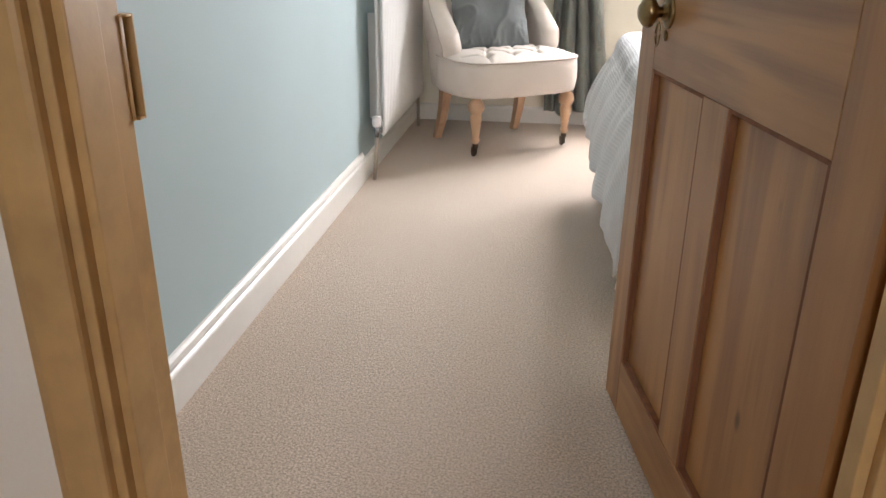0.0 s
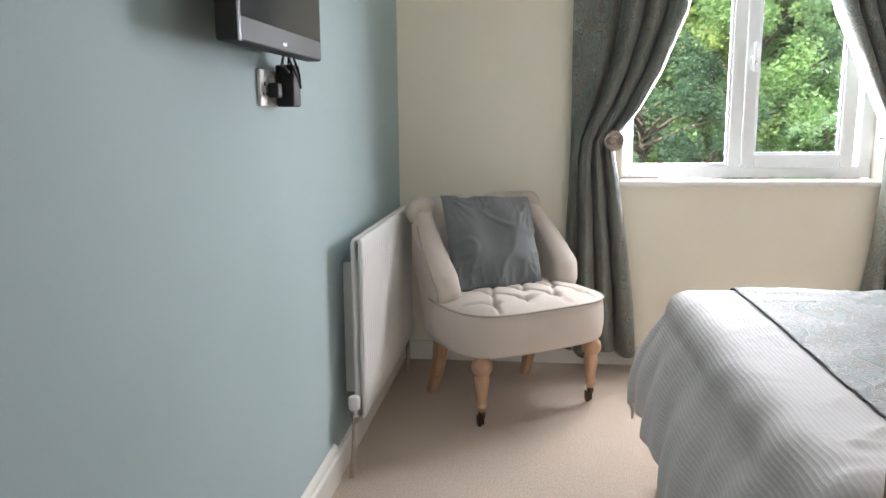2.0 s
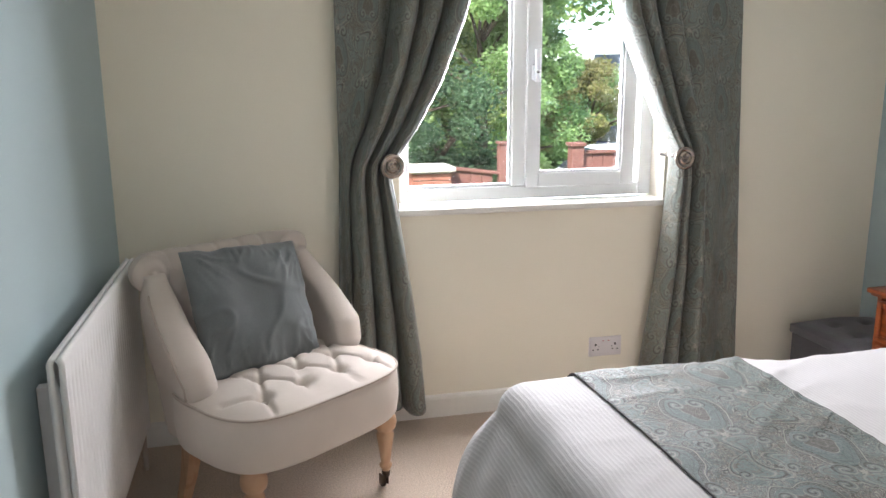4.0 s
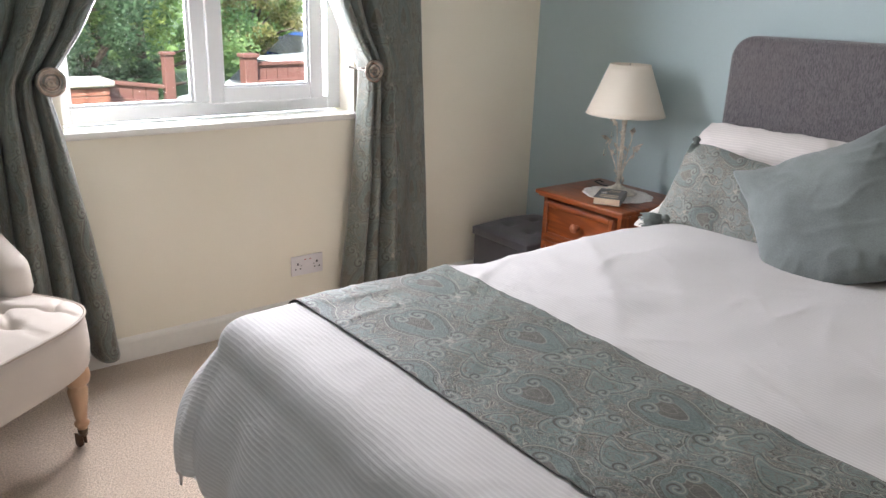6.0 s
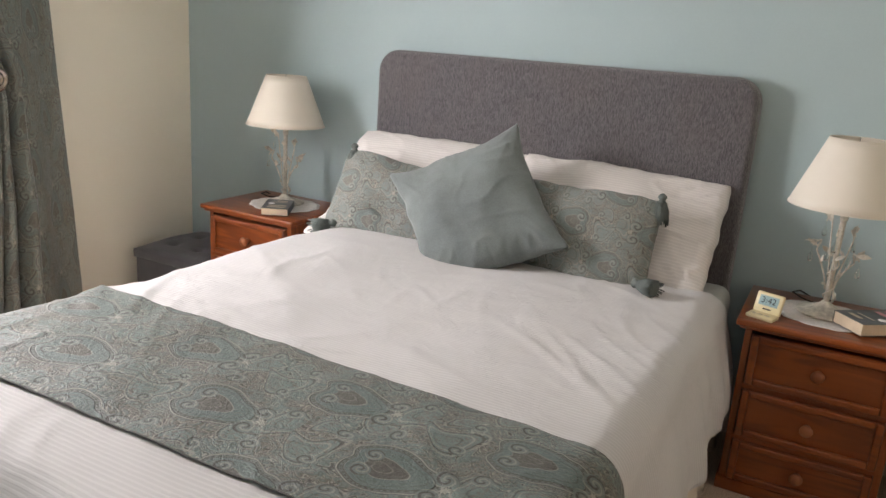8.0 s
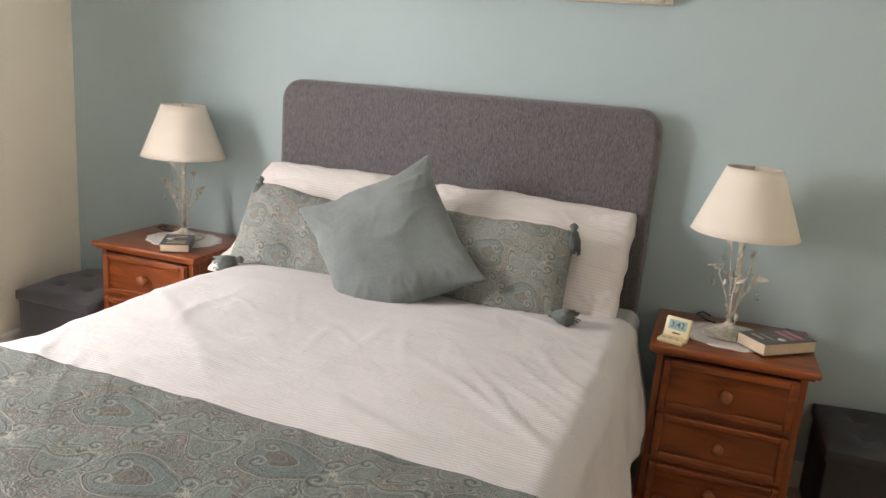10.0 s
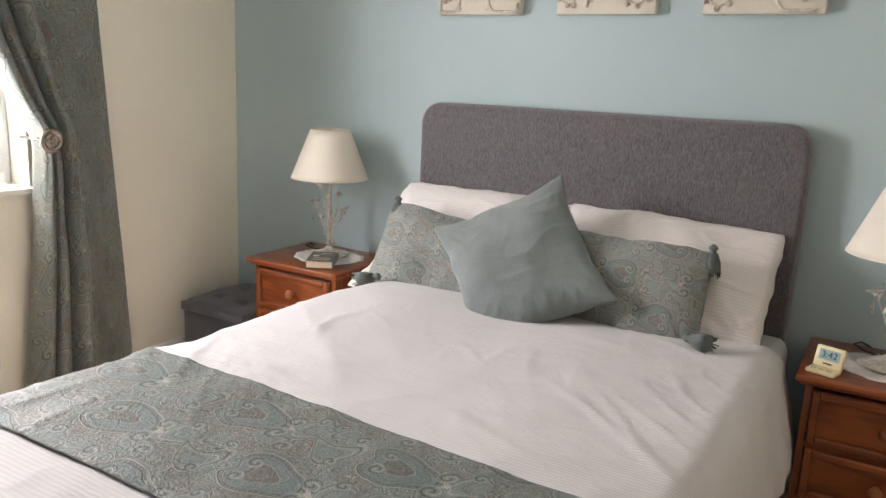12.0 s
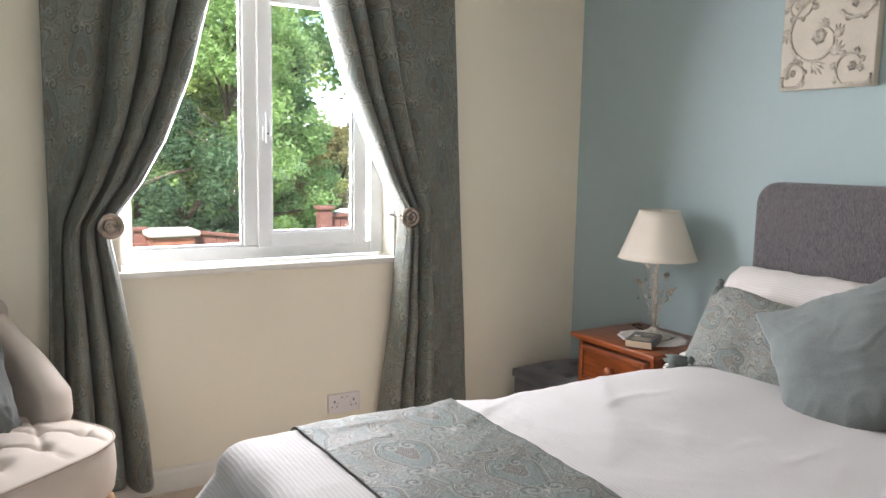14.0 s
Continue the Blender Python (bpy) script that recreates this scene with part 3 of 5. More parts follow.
for x, side in ((DX0 - 0.012, -1), (DX1 + 0.012, 1)):
    fixed("architrave", architrave(x, side, 0.819, -1), JAMB, parent=door_frame)
    if side > 0:
        fixed("architrave", architrave(x, side, 0.951, 1), GLOSSW, parent=door_frame)
keep = thing("strike_plate", "worn brass box keep on the buff door jamb", "door hardware", pose(DX0, 0.945, 0.0))
part("plate", boxes((0.0, 0.0015, 0.001, 0.008, 0.785, 0.9), bev=0.0005), JAMB, keep)
part("lip", boxes((-0.012, 0.006, 0.020, 0.023, 0.785, 0.9), bev=0.001), JAMB, keep)
for z in (0.785, 0.897):
    part("cap", boxes((-0.012, 0.006, 0.008, 0.0198, z, z + 0.003), bev=0.001), JAMB, keep)
part("opening", boxes((-0.0118, -0.009, 0.0085, 0.0195, 0.789, 0.896)), BRONZE, keep)


# ---- the door ----
def build_door():
    d = tagged(new("door_1"), "open stripped pine four-panel door with knots", kind="structure")
    ang = math.degrees(math.atan2(0.983, -0.183))
    d.matrix_basis = pose(1.105 + 0.183 * 0.06, 0.95 - 0.983 * 0.06, 0.018, 0, 0, ang)
    w, t, h = 0.838, 0.038, 1.96
    a, b, c, e = 0.107, 0.388, 0.485, 0.747
    zs = (0.123, 0.743, 0.918, 1.85)
    part("stile", boxes((0, a, -t, 0, 0, h), bev=0.0015), PINE_Z, d, smooth=False)
    part("stile", boxes((e, w, -t, 0, 0, h), bev=0.0015), PINE_Z, d, smooth=False)
    for z0, z1 in ((0, zs[0]), (zs[1], zs[2]), (zs[3], h)):
        part("rail", boxes((a + 0.0008, e - 0.0008, -t, 0, z0, z1), bev=0.0012), PINE_X, d, smooth=False)
    for z0, z1 in ((zs[0], zs[1]), (zs[2], zs[3])):
        part("muntin", boxes((b, c, -t, 0, z0 + 0.0008, z1 - 0.0008), bev=0.0012), PINE_Z, d, smooth=False)
        for x0, x1 in ((a, b), (c, e)):
            part("panel", boxes((x0 - 0.002, x1 + 0.002, -t + 0.014, -0.014, z0 - 0.002, z1 + 0.002)), PINE_Z, d, smooth=False)
            for y0, y1 in ((-0.0138, -0.0012), (-t + 0.0012, -t + 0.0138)):
                part("moulding", boxes((x0, x0 + 0.008, y0, y1, z0, z1), (x1 - 0.008, x1, y0, y1, z0, z1), (x0 + 0.008, x1 - 0.008, y0, y1, z0, z0 + 0.007), (x0 + 0.008, x1 - 0.008, y0, y1, z1 - 0.007, z1), bev=0.001), PINE_EDGE, d, "dark red-brown moulding", smooth=False)
    knob_m = pose(w - 0.15, 0, 0.848, -90)
    for side, m in ((1, knob_m), (-1, pose(w - 0.15, -t, 0.848, 90))):
        k = part("door_knob", lathe([(0.011, 0.008), (0.009, 0.018), (0.013, 0.023), (0.022, 0.028), (0.0265, 0.035), (0.026, 0.041), (0.021, 0.047), (0.012, 0.053), (0, 0.054)], 28), BRASS, d, "aged brass door knob", m)
        part("rose", lathe([(0.028, 0), (0.028, 0.003), (0.022, 0.006), (0.014, 0.008), (0.013, 0.014), (0, 0.014)], 28), BRASS, k)
    part("keyhole_cover", lathe([(0.009, 0), (0.009, 0.003), (0.004, 0.004), (0, 0.004)], 16), BRASS, d, m=pose(w - 0.146, 0.0005, 0.808, -90))
    part("key_ring", tube([(0.012 * math.cos(a_) + w - 0.135, 0.012, 0.81 + 0.02 * math.sin(a_)) for a_ in np.linspace(0, 6.0, 16)], 0.0015, 6), BRASS, d)
    for z in (0.2, 1.65):
        part("hinge", boxes((0.0, 0.004, -t - 0.004, -t + 0.014, z, z + 0.09), bev=0.001), BRASS, d)
    return d


build_door()


# ---- window ----
def build_window():
    w = tagged(new("window_1"), "white casement window with two tall panes", kind="structure")
    y0, y1 = L + 0.115, L + 0.175
    zb = Z0 + 0.02
    cuts = dict(bev=0.004, seg=2)
    part("window_frame", boxes((X0, X0 + 0.05, y0, y1, zb, Z1), (X1 - 0.06, X1, y0, y1, zb, Z1), (X0 + 0.05, X1 - 0.06, y0, y1, zb, zb + 0.055), (X0 + 0.05, X1 - 0.06, y0, y1, Z1 - 0.055, Z1), (1.53, 1.59, y0, y1, zb + 0.055, Z1 - 0.055), **cuts), UPVC, w, smooth=False)
    sash = part("sash", boxes((1.585, 1.64, y0 - 0.018, y0 + 0.03, 0.93, 1.985), (2.015, 2.075, y0 - 0.018, y0 + 0.03, 0.93, 1.985), (1.64, 2.015, y0 - 0.018, y0 + 0.03, 0.93, 0.99), (1.64, 2.015, y0 - 0.018, y0 + 0.03, 1.925, 1.985), **cuts), UPVC, w, smooth=False)
    part("glazing_bead", boxes((1.64, 1.65, y0 - 0.008, y0 + 0.004, 0.99, 1.925), (2.005, 2.015, y0 - 0.008, y0 + 0.004, 0.99, 1.925), (1.65, 2.005, y0 - 0.008, y0 + 0.004, 0.99, 1.0), bev=0.002), UPVC, sash, smooth=False)
    part("glazing_bead", boxes((X0 + 0.05, X0 + 0.062, y0 + 0.01, y0 + 0.025, zb + 0.055, Z1 - 0.055), (1.518, 1.53, y0 + 0.01, y0 + 0.025, zb + 0.055, Z1 - 0.055), (X0 + 0.062, 1.518, y0 + 0.01, y0 + 0.025, zb + 0.055, zb + 0.067), bev=0.002), UPVC, w, smooth=False)
    for x0, x1, z0, z1, yy in ((X0 + 0.05, 1.53, zb + 0.055, Z1 - 0.055, y0 + 0.03), (1.64, 2.015, 0.99, 1.925, y0 + 0.012)):
        p = part("pane", boxes((x0 - 0.004, x1 + 0.004, yy, yy + 0.004, z0 - 0.004, z1 + 0.004)), GLASS, w, "clear glass pane", smooth=False)
        p.visible_shadow = False
    part("window_sill", boxes((X0 - 0.02, X1 + 0.02, L - 0.022, L + 0.115, Z0 - 0.012, Z0 + 0.014), bev=0.006, seg=3), GLOSSW, w)
    part("outer_sill", boxes((X0 - 0.05, X1 + 0.05, y1, L + 0.3, Z0 - 0.03, Z0 + 0.0), bev=0.004), UPVC, w)
    han = part("window_handle", boxes((1.602, 1.632, y0 - 0.03, y0 - 0.018, 1.37, 1.43), bev=0.005, seg=3), UPVC, w, "white handle")
    part("lever", boxes((1.608, 1.626, y0 - 0.052, y0 - 0.036, 1.36, 1.49), bev=0.006, seg=3), UPVC, han)
    part("lock_button", lathe([(0.006, 0), (0.006, 0.01), (0, 0.011)], 12), CHROME, han, m=pose(1.617, y0 - 0.05, 1.4, 90))


build_window()


# ---- curtains ----
def build_curtain(outer, inner, split, ropes, side, label):
    """A tied-back curtain: a nearly flat outer part, and beside the window round ropes of cloth that run down into the holdback."""
    zs_o, xs_o = outer
    zs_i, xs_i = inner
    top, low = 2.27, 0.085
    c = thing("curtain", label, "curtain", pose(0, L, 0), "curtains of the window")
    tie_z = 1.065
    seed = 3.3 * side
    flat_u = 0.36 if side > 0 else 0.42

    def place(u, v):
        z = top + (low - top) * v
        xo, xi, share = np.interp(z, zs_o, xs_o), np.interp(z, zs_i, xs_i), np.interp(z, *split)
        near = math.exp(-((z - tie_z) / 0.10) ** 2)
        border = xo + (xi - xo) * share
        if u < flat_u:
            k = u / flat_u
            x = xo + (border - xo) * k
            y = -0.07 - 0.012 * math.sin(k * 5.5 + seed + 0.5 * z) - 0.006 * noise.noise(Vector((u * 9, z * 3, seed)))
            y += 0.028 * math.exp(-((k - 1) / 0.12) ** 2)
            return Vector((x, y, z))
        k = (u - flat_u) / (1 - flat_u)
        bent = k + 0.035 * noise.noise(Vector((k * 3, z * 1.1, seed))) * math.sin(math.pi * k)
        ph = math.pi * ropes * bent
        rope = abs(math.sin(ph)) ** 0.85
        which = min(ropes - 1, int(ropes * bent))
        deep = (0.125, 0.085, 0.105, 0.060)[which] * (0.65 + 0.35 * min(1.0, abs(xi - border) / 0.25))
        x = border + (xi - border) * k
        x += side * 0.30 * abs(xi - border) / ropes * math.sin(2 * ph) * -0.30 * (1 - 0.5 * near)
        y = -0.042 - 0.02 * near - deep * rope
        blouse = math.exp(-((z - tie_z - 0.05) / 0.05) ** 2) - 0.8 * math.exp(-((z - tie_z + 0.04) / 0.035) ** 2)
        y -= 0.014 * blouse * rope
        y -= 0.0035 * noise.noise(Vector((k * 9, z * 4, seed + 5))) + 0.004 * math.exp(-((z - tie_z) / 0.25) ** 2) * math.sin(9 * ph + 6 * z)
        zz = z
        if z < 0.3:
            zz = z + (0.3 - z) / 0.22 * 0.010 * math.sin(9 * k + seed)
        return Vector((x, y, zz))

    part("drape", grid(190, 130, place, lambda u, v: (0.95 * u * side, v * 2.2)), PAISLEY_C, c, solid=0.003)
    part("heading", grid(150, 3, lambda u, v: place(u, 0) + Vector((0, 0.004, v * 0.03)), lambda u, v: (0.95 * u, -v * 0.03)), PAISLEY_C, c, solid=0.004)
    return c


tops = [0.0, 0.1, 0.3, 0.6, 0.9, 1.0, 1.065, 1.1, 1.2, 1.36, 1.6, 1.87, 2.0, 2.3]
build_curtain(([0.2, 0.47, 1.065, 1.8, 2.3], [0.765, 0.78, 0.80, 0.80, 0.80]), (tops, [1.13, 1.115, 1.10, 1.06, 1.015, 0.995, 0.99, 1.02, 1.10, 1.19, 1.285, 1.355, 1.38, 1.40]), ([0.1, 0.95, 1.065, 1.2, 1.4, 2.2], [0.18, 0.20, 0.26, 0.36, 0.42, 0.42]), 3, 1,
              "grey teal paisley curtain tied back beside the buttoned chair")
build_curtain(([0.2, 1.065, 2.0, 2.3], [2.52, 2.47, 2.42, 2.40]), (tops, [2.055, 2.06, 2.085, 2.125, 2.15, 2.15, 2.145, 2.13, 2.085, 2.01, 1.90, 1.815, 1.775, 1.69]), ([0.1, 0.6, 1.065, 1.3, 2.2], [0.46, 0.5, 0.62, 0.58, 0.54]), 3, -1,
              "grey teal paisley curtain tied back towards the bed")
pole = thing("curtain_pole", "antique nickel curtain pole above the window", "curtain pole", pose(0, L - 0.1, 2.3))
part("pole", tube([(0.68, 0, 0), (2.58, 0, 0)], 0.012, 12), NICKEL, pole)
for x in (0.7, 2.56):
    part("bracket", tube([(x, 0, 0), (x, 0.1, 0)], 0.008, 8), NICKEL, pole)
hb = thing("curtain_holdback", "antique nickel ringed disc curtain holdback", "curtain holdback", pose(0.978, L - 0.16, 1.065), "curtain holdbacks")
part("disc", lathe([(0.01, 0.0), (0.041, 0.003), (0.0455, 0.008), (0.043, 0.014), (0.032, 0.015), (0.028, 0.010), (0.024, 0.011), (0.021, 0.017), (0.017, 0.018), (0.014, 0.014), (0, 0.020)], 36), NICKEL, hb, m=pose(0, -0.02, 0, 90))
part("stem", tube([(0, -0.018, 0), (0, 0.159, 0)], 0.007, 10), NICKEL, hb)
copy_thing(hb, pose(2.146, L - 0.16, 1.064))


# ---- radiator, pipes ----
def build_radiator():
    r = thing("radiator", "white ridged panel radiator on the blue wall", "radiator", pose(0, 0, 0))
    y0, y1, z0, z1 = 3.352, 4.37, 0.19, 0.79

    def face(x, outward):
        n = 30
        bm = bmesh.new()
        pts = []
        for i in range(n):
            a = y0 + 0.012 + (y1 - y0 - 0.024) * i / n
            w = (y1 - y0 - 0.024) / n
            pts += [(a, 0), (a + 0.30 * w, 0), (a + 0.42 * w, 0.006), (a + 0.58 * w, 0.006), (a + 0.70 * w, 0)]
        pts.append((y1 - 0.012, 0))
        heights = [(z0, 1), (z0 + 0.012, 0), (z0 + 0.05, 0), (z0 + 0.07, 1), (z1 - 0.07, 1), (z1 - 0.05, 0), (z1 - 0.012, 0), (z1, 1)]
        rows = []
        for z, k in heights:
            edge = 0.0 if z0 < z < z1 else -0.006
            rows.append([bm.verts.new((x + outward * (edge - (d if z0 + 0.06 < z < z1 - 0.06 else 0)), y, z)) for y, d in pts])
        for p, q in zip(rows, rows[1:]):
            for k in range(len(pts) - 1):
                bm.faces.new((p[k], p[k + 1], q[k + 1], q[k]))
        return bm

    part("front_panel", face(0.088, 1), RAD, r, solid=0.012, smooth=True, sharp=50)
    part("back_panel", face(0.064, -1), RAD, r, solid=0.012, smooth=True, sharp=50)
    part("convector", boxes(*[(0.069, 0.083, y0 + 0.06 + 0.022 * k, y0 + 0.0615 + 0.022 * k, z0 + 0.05, z1 - 0.03) for k in range(41)]), RAD, r, smooth=False)
    for y in (y0 + 0.12, y1 - 0.12):
        part("bracket", boxes((0.002, 0.06, y, y + 0.03, z0 + 0.05, z1 - 0.1), bev=0.002), RAD, r, smooth=False)
    v = part("valve", lathe([(0.011, 0.0), (0.011, 0.02), (0.015, 0.022), (0.015, 0.032), (0.011, 0.034), (0.011, 0.045)], 16), CHROME, r, "chrome valve", pose(0.066, 3.325, 0.19))
    part("valve_head", lathe([(0.014, 0.045), (0.019, 0.05), (0.020, 0.06), (0.0195, 0.085), (0.015, 0.09), (0, 0.091)], 20), WHITEP, v, "white ridged thermostat head")
    part("elbow", tube([(0, 0, 0.025), (0.0, 0.04, 0.03)], 0.009, 10), CHROME, v)
    part("pipe", tube([(0.066, 3.325, 0.2), (0.06, 3.325, 0.1), (0.05, 3.32, 0.0)], 0.0085, 10), PIPING, r, "cream painted pipe")
    part("pipe", tube([(0.06, 4.405, 0.19), (0.06, 4.405, 0.0)], 0.0085, 10), PIPING, r, "cream painted pipe")


build_radiator()


# ---- sockets, television ----
def build_socket(m, label, plug=False):
    s = thing("double_socket", label, "wall socket", m)
    part("face_plate", boxes((-0.0745, 0.0745, -0.009, 0.0, -0.043, 0.043), bev=0.003, seg=3), WHITEP, s)
    for x in (-0.045, 0.045):
        part("pin_holes", boxes((x - 0.0035, x + 0.0035, -0.0098, -0.0088, 0.004, 0.014), (x - 0.014, x - 0.008, -0.0098, -0.0088, -0.016, -0.011), (x + 0.008, x + 0.014, -0.0098, -0.0088, -0.016, -0.011)), DARKHOLE, s, smooth=False)
    for x in (-0.012, 0.012):
        k = part("switch", boxes((x - 0.007, x + 0.007, -0.0125, -0.0088, 0.012, 0.03), bev=0.001), WHITEP, s, smooth=False)
        part("red_mark", boxes((x - 0.004, x + 0.004, -0.0128, -0.0124, 0.025, 0.028)), REDP, k, smooth=False)
    for x in (-0.03, 0.03):
        part("screw", lathe([(0.0025, 0), (0.0025, 0.001), (0, 0.0012)], 10), CHROME, s, m=pose(x, -0.009, 0.0, 90))
    return s


build_socket(pose(1.924, L, 0.243), "white double socket low on the cream wall below the window")
build_socket(pose(0.0, 2.825, 1.243, 0, 0, 90), "white double socket on the blue wall under the television")
ad = thing("power_adaptor", "black plug adaptor in the high socket", "plug adaptor", pose(0.009, 2.87, 1.245))
part("body", boxes((0.004, 0.05, -0.028, 0.03, -0.045, 0.055), bev=0.006, seg=3), BLACKP, ad)
part("pins", boxes((0.0, 0.004, -0.01, 0.01, -0.012, 0.01)), BRASS, ad)
part("cable", tube([(0.03, 0.0, 0.055), (0.035, -0.01, 0.075), (0.045, -0.03, 0.06), (0.06, -0.035, 0.03), (0.065, -0.02, 0.0), (0.06, -0.01, 0.03), (0.04, 0.0, 0.085)], 0.0028, 8), BLACKP, ad)
part("plug", boxes((0.004, 0.03, -0.085, -0.05, -0.025, 0.01), bev=0.005), BLACKP, ad)
tv = thing("television", "small black flat television on a wall bracket, switched off", "television", pose(0.0, 2.625, 1.31))
part("casing", boxes((0.07, 0.112, -0.262, 0.285, 0.0, 0.345), bev=0.006, seg=3), BLACKP, tv)
part("screen", boxes((0.1125, 0.114, -0.243, 0.270, 0.045, 0.328)), SCREEN, tv, "dark glossy screen", smooth=False)
part("bezel_trim", boxes((0.1125, 0.1155, -0.263, -0.249, 0.0, 0.345), bev=0.001), CHROME, tv, "silver edge trim", smooth=False)
part("badge", boxes((0.1125, 0.1135, -0.012, 0.012, 0.012, 0.019)), WHITEP, tv, smooth=False)
part("bracket", boxes((0.0, 0.07, -0.05, 0.05, 0.12, 0.22), bev=0.004), BLACKP, tv, smooth=False)
part("power_cable", tube([(0.075, 0.1, 0.0), (0.06, 0.13, -0.02), (0.045, 0.18, -0.01), (0.05, 0.21, -0.03), (0.045, 0.23, -0.02)], 0.003, 8), BLACKP, tv)


# ---- the buttoned chair ----
def turned_leg():
    return lathe([(0.013, 0.062), (0.015, 0.075), (0.021, 0.082), (0.022, 0.09), (0.016, 0.097), (0.017, 0.105), (0.023, 0.15), (0.030, 0.20), (0.025, 0.21), (0.025, 0.216), (0.036, 0.225), (0.0405, 0.243), (0.038, 0.262), (0.024, 0.28), (0.022, 0.288), (0.028, 0.295), (0.028, 0.32)], 24)


def build_chair():
    c = thing("slipper_chair", "cream linen buttoned slipper chair with scrolled back, beside the radiator", "chair", pose(0.542, 4.09, 0, 0, 0, 35.5))
    hwid, yf, yb = 0.334, -0.312, 0.22

    def outline(a, grow=0.0):
        x, y = math.cos(a), math.sin(a)
        p = 0.52 if y < 0 else 0.85
        return -0.014 + (hwid + grow) * math.copysign(abs(x) ** p, x), -0.03 + (math.copysign(abs(y) ** p, y) * ((yb + 0.03 + grow) if y > 0 else (-0.03 - yf + grow)))

    n = 72
    box = bmesh.new()
    rings = []
    for z, g in ((0.298, -0.03), (0.295, -0.006), (0.305, 0.0), (0.36, 0.006), (0.42, 0.004), (0.452, 0.0), (0.458, -0.006), (0.458, -0.03)):
        rings.append([box.verts.new((*outline(2 * math.pi * k / n, g), z)) for k in range(n)])
    for p, q in zip(rings, rings[1:]):
        for k in range(n):
            box.faces.new((p[k], p[(k + 1) % n], q[(k + 1) % n], q[k]))
    box.faces.new(rings[0][::-1])
    box.faces.new(rings[-1])
    seat = part("seat_box", box, LINEN, c, "cream linen seat box")
    part("piping", tube([(*outline(2 * math.pi * k / 96, 0.002), 0.457) for k in range(96)], 0.0045, 8, closed=True), PIPING, seat)
    buttons = [(x, y) for y, row in ((-0.205, (-0.21, -0.07, 0.07, 0.21)), (-0.095, (-0.145, 0.0, 0.145)), (0.015, (-0.21, -0.07, 0.07, 0.21))) for x in row]
    links = [(p, q) for p in buttons for q in buttons if p < q and 0.03 < math.dist(p, q) < 0.19 and abs(p[1] - q[1]) > 0.05]

    links += [((bx, by), (bx * 1.12, by - 0.10)) for bx, by in buttons if by < -0.2] + [((sx * 0.21, -0.205), (sx * 0.31, -0.15)) for sx in (-1, 1)] + [((sx * 0.21, 0.015), (sx * 0.33, 0.0)) for sx in (-1, 1)]

    def seg_dist(x, y, p, q):
        dx, dy = q[0] - p[0], q[1] - p[1]
        t = max(0, min(1, ((x - p[0]) * dx + (y - p[1]) * dy) / (dx * dx + dy * dy)))
        return math.hypot(x - p[0] - t * dx, y - p[1] - t * dy)

    def tuft(u, v):
        a = 2 * math.pi * u
        ox, oy = outline(a)
        x, y = -0.014 * (1 - v) + ox * v, -0.03 * (1 - v) + oy * v
        dome = 0.038 * (1 - v ** 5)
        dip = sum(0.030 * math.exp(-(math.hypot(x - bx, y - by) / 0.021) ** 2) for bx, by in buttons)
        crease = max([0.011 * math.exp(-(seg_dist(x, y, p, q) / 0.008) ** 2) for p, q in links] + [0])
        rim = 0.0
        return Vector((x, y, 0.458 + dome * (1 - rim) - min(dip + crease, 0.034) * min(1, (1 - v) * 14)))

    part("tufted_top", grid(180, 60, tuft), LINEN, seat, "deep-buttoned seat cushion")
    for bx, by in buttons:
        part("seat_button", lathe([(0.009, 0), (0.008, 0.003), (0, 0.005)], 12), PIPING, seat, m=pose(bx, by, 0.462))

    def plan(z, n=56):
        """The middle line of the back at a height, from the one wing's front round to the other's, with its outward normals and half thickness."""
        hw = np.interp(z, (0.30, 0.46, 0.56, 0.66, 0.79), (0.268, 0.278, 0.292, 0.290, 0.268))
        front = np.interp(z, (0.30, 0.42, 0.50, 0.57, 0.64, 0.72, 0.79), (0.05, -0.015, -0.035, -0.01, 0.06, 0.145, 0.205))
        rear = 0.222 + 0.16 * (z - 0.30)
        rc = min(0.10, rear - front - 0.004)
        side_len, arc, mid = max(0.001, rear - rc - front), rc * math.pi / 2, 2 * (hw - rc)
        total = 2 * side_len + 2 * arc + mid
        out = []
        for k in range(n + 1):
            s_ = total * k / n
            m_ = min(s_, total - s_)
            if m_ < side_len:
                x, y, nx, ny = -hw, front + m_, -1.0, 0.0
            elif m_ < side_len + arc:
                a_ = (m_ - side_len) / rc
                x, y, nx, ny = -hw + rc - rc * math.cos(a_), rear - rc + rc * math.sin(a_), -math.cos(a_), math.sin(a_)
            else:
                x, y, nx, ny = -hw + rc + (m_ - side_len - arc), rear, 0.0, 1.0
            if s_ > total / 2:
                x, nx = -x, -nx
            puff = math.exp(-(m_ / 0.10) ** 2) * np.interp(z, (0.30, 0.42, 0.56, 0.70, 0.79), (0.0, 0.6, 1.0, 0.6, 0.05))
            out.append((x - 0.02, y, nx, ny, 0.029 + 0.024 * puff, k / n))
        return out

    def ring(z):
        pts = plan(z)
        rows_ = []
        for x, y, nx, ny, h, u in pts:
            d = sum(0.016 * math.exp(-(((u - cu) / 0.03) ** 2 + ((z - row) / 0.03) ** 2)) for row, cols in ((0.60, (0.38, 0.5, 0.62)), (0.71, (0.32, 0.44, 0.56, 0.68))) for cu in cols)
            rows_.append((x - nx * (h - d), y - ny * (h - d), z))
        x, y, nx, ny, h, u = pts[-1]
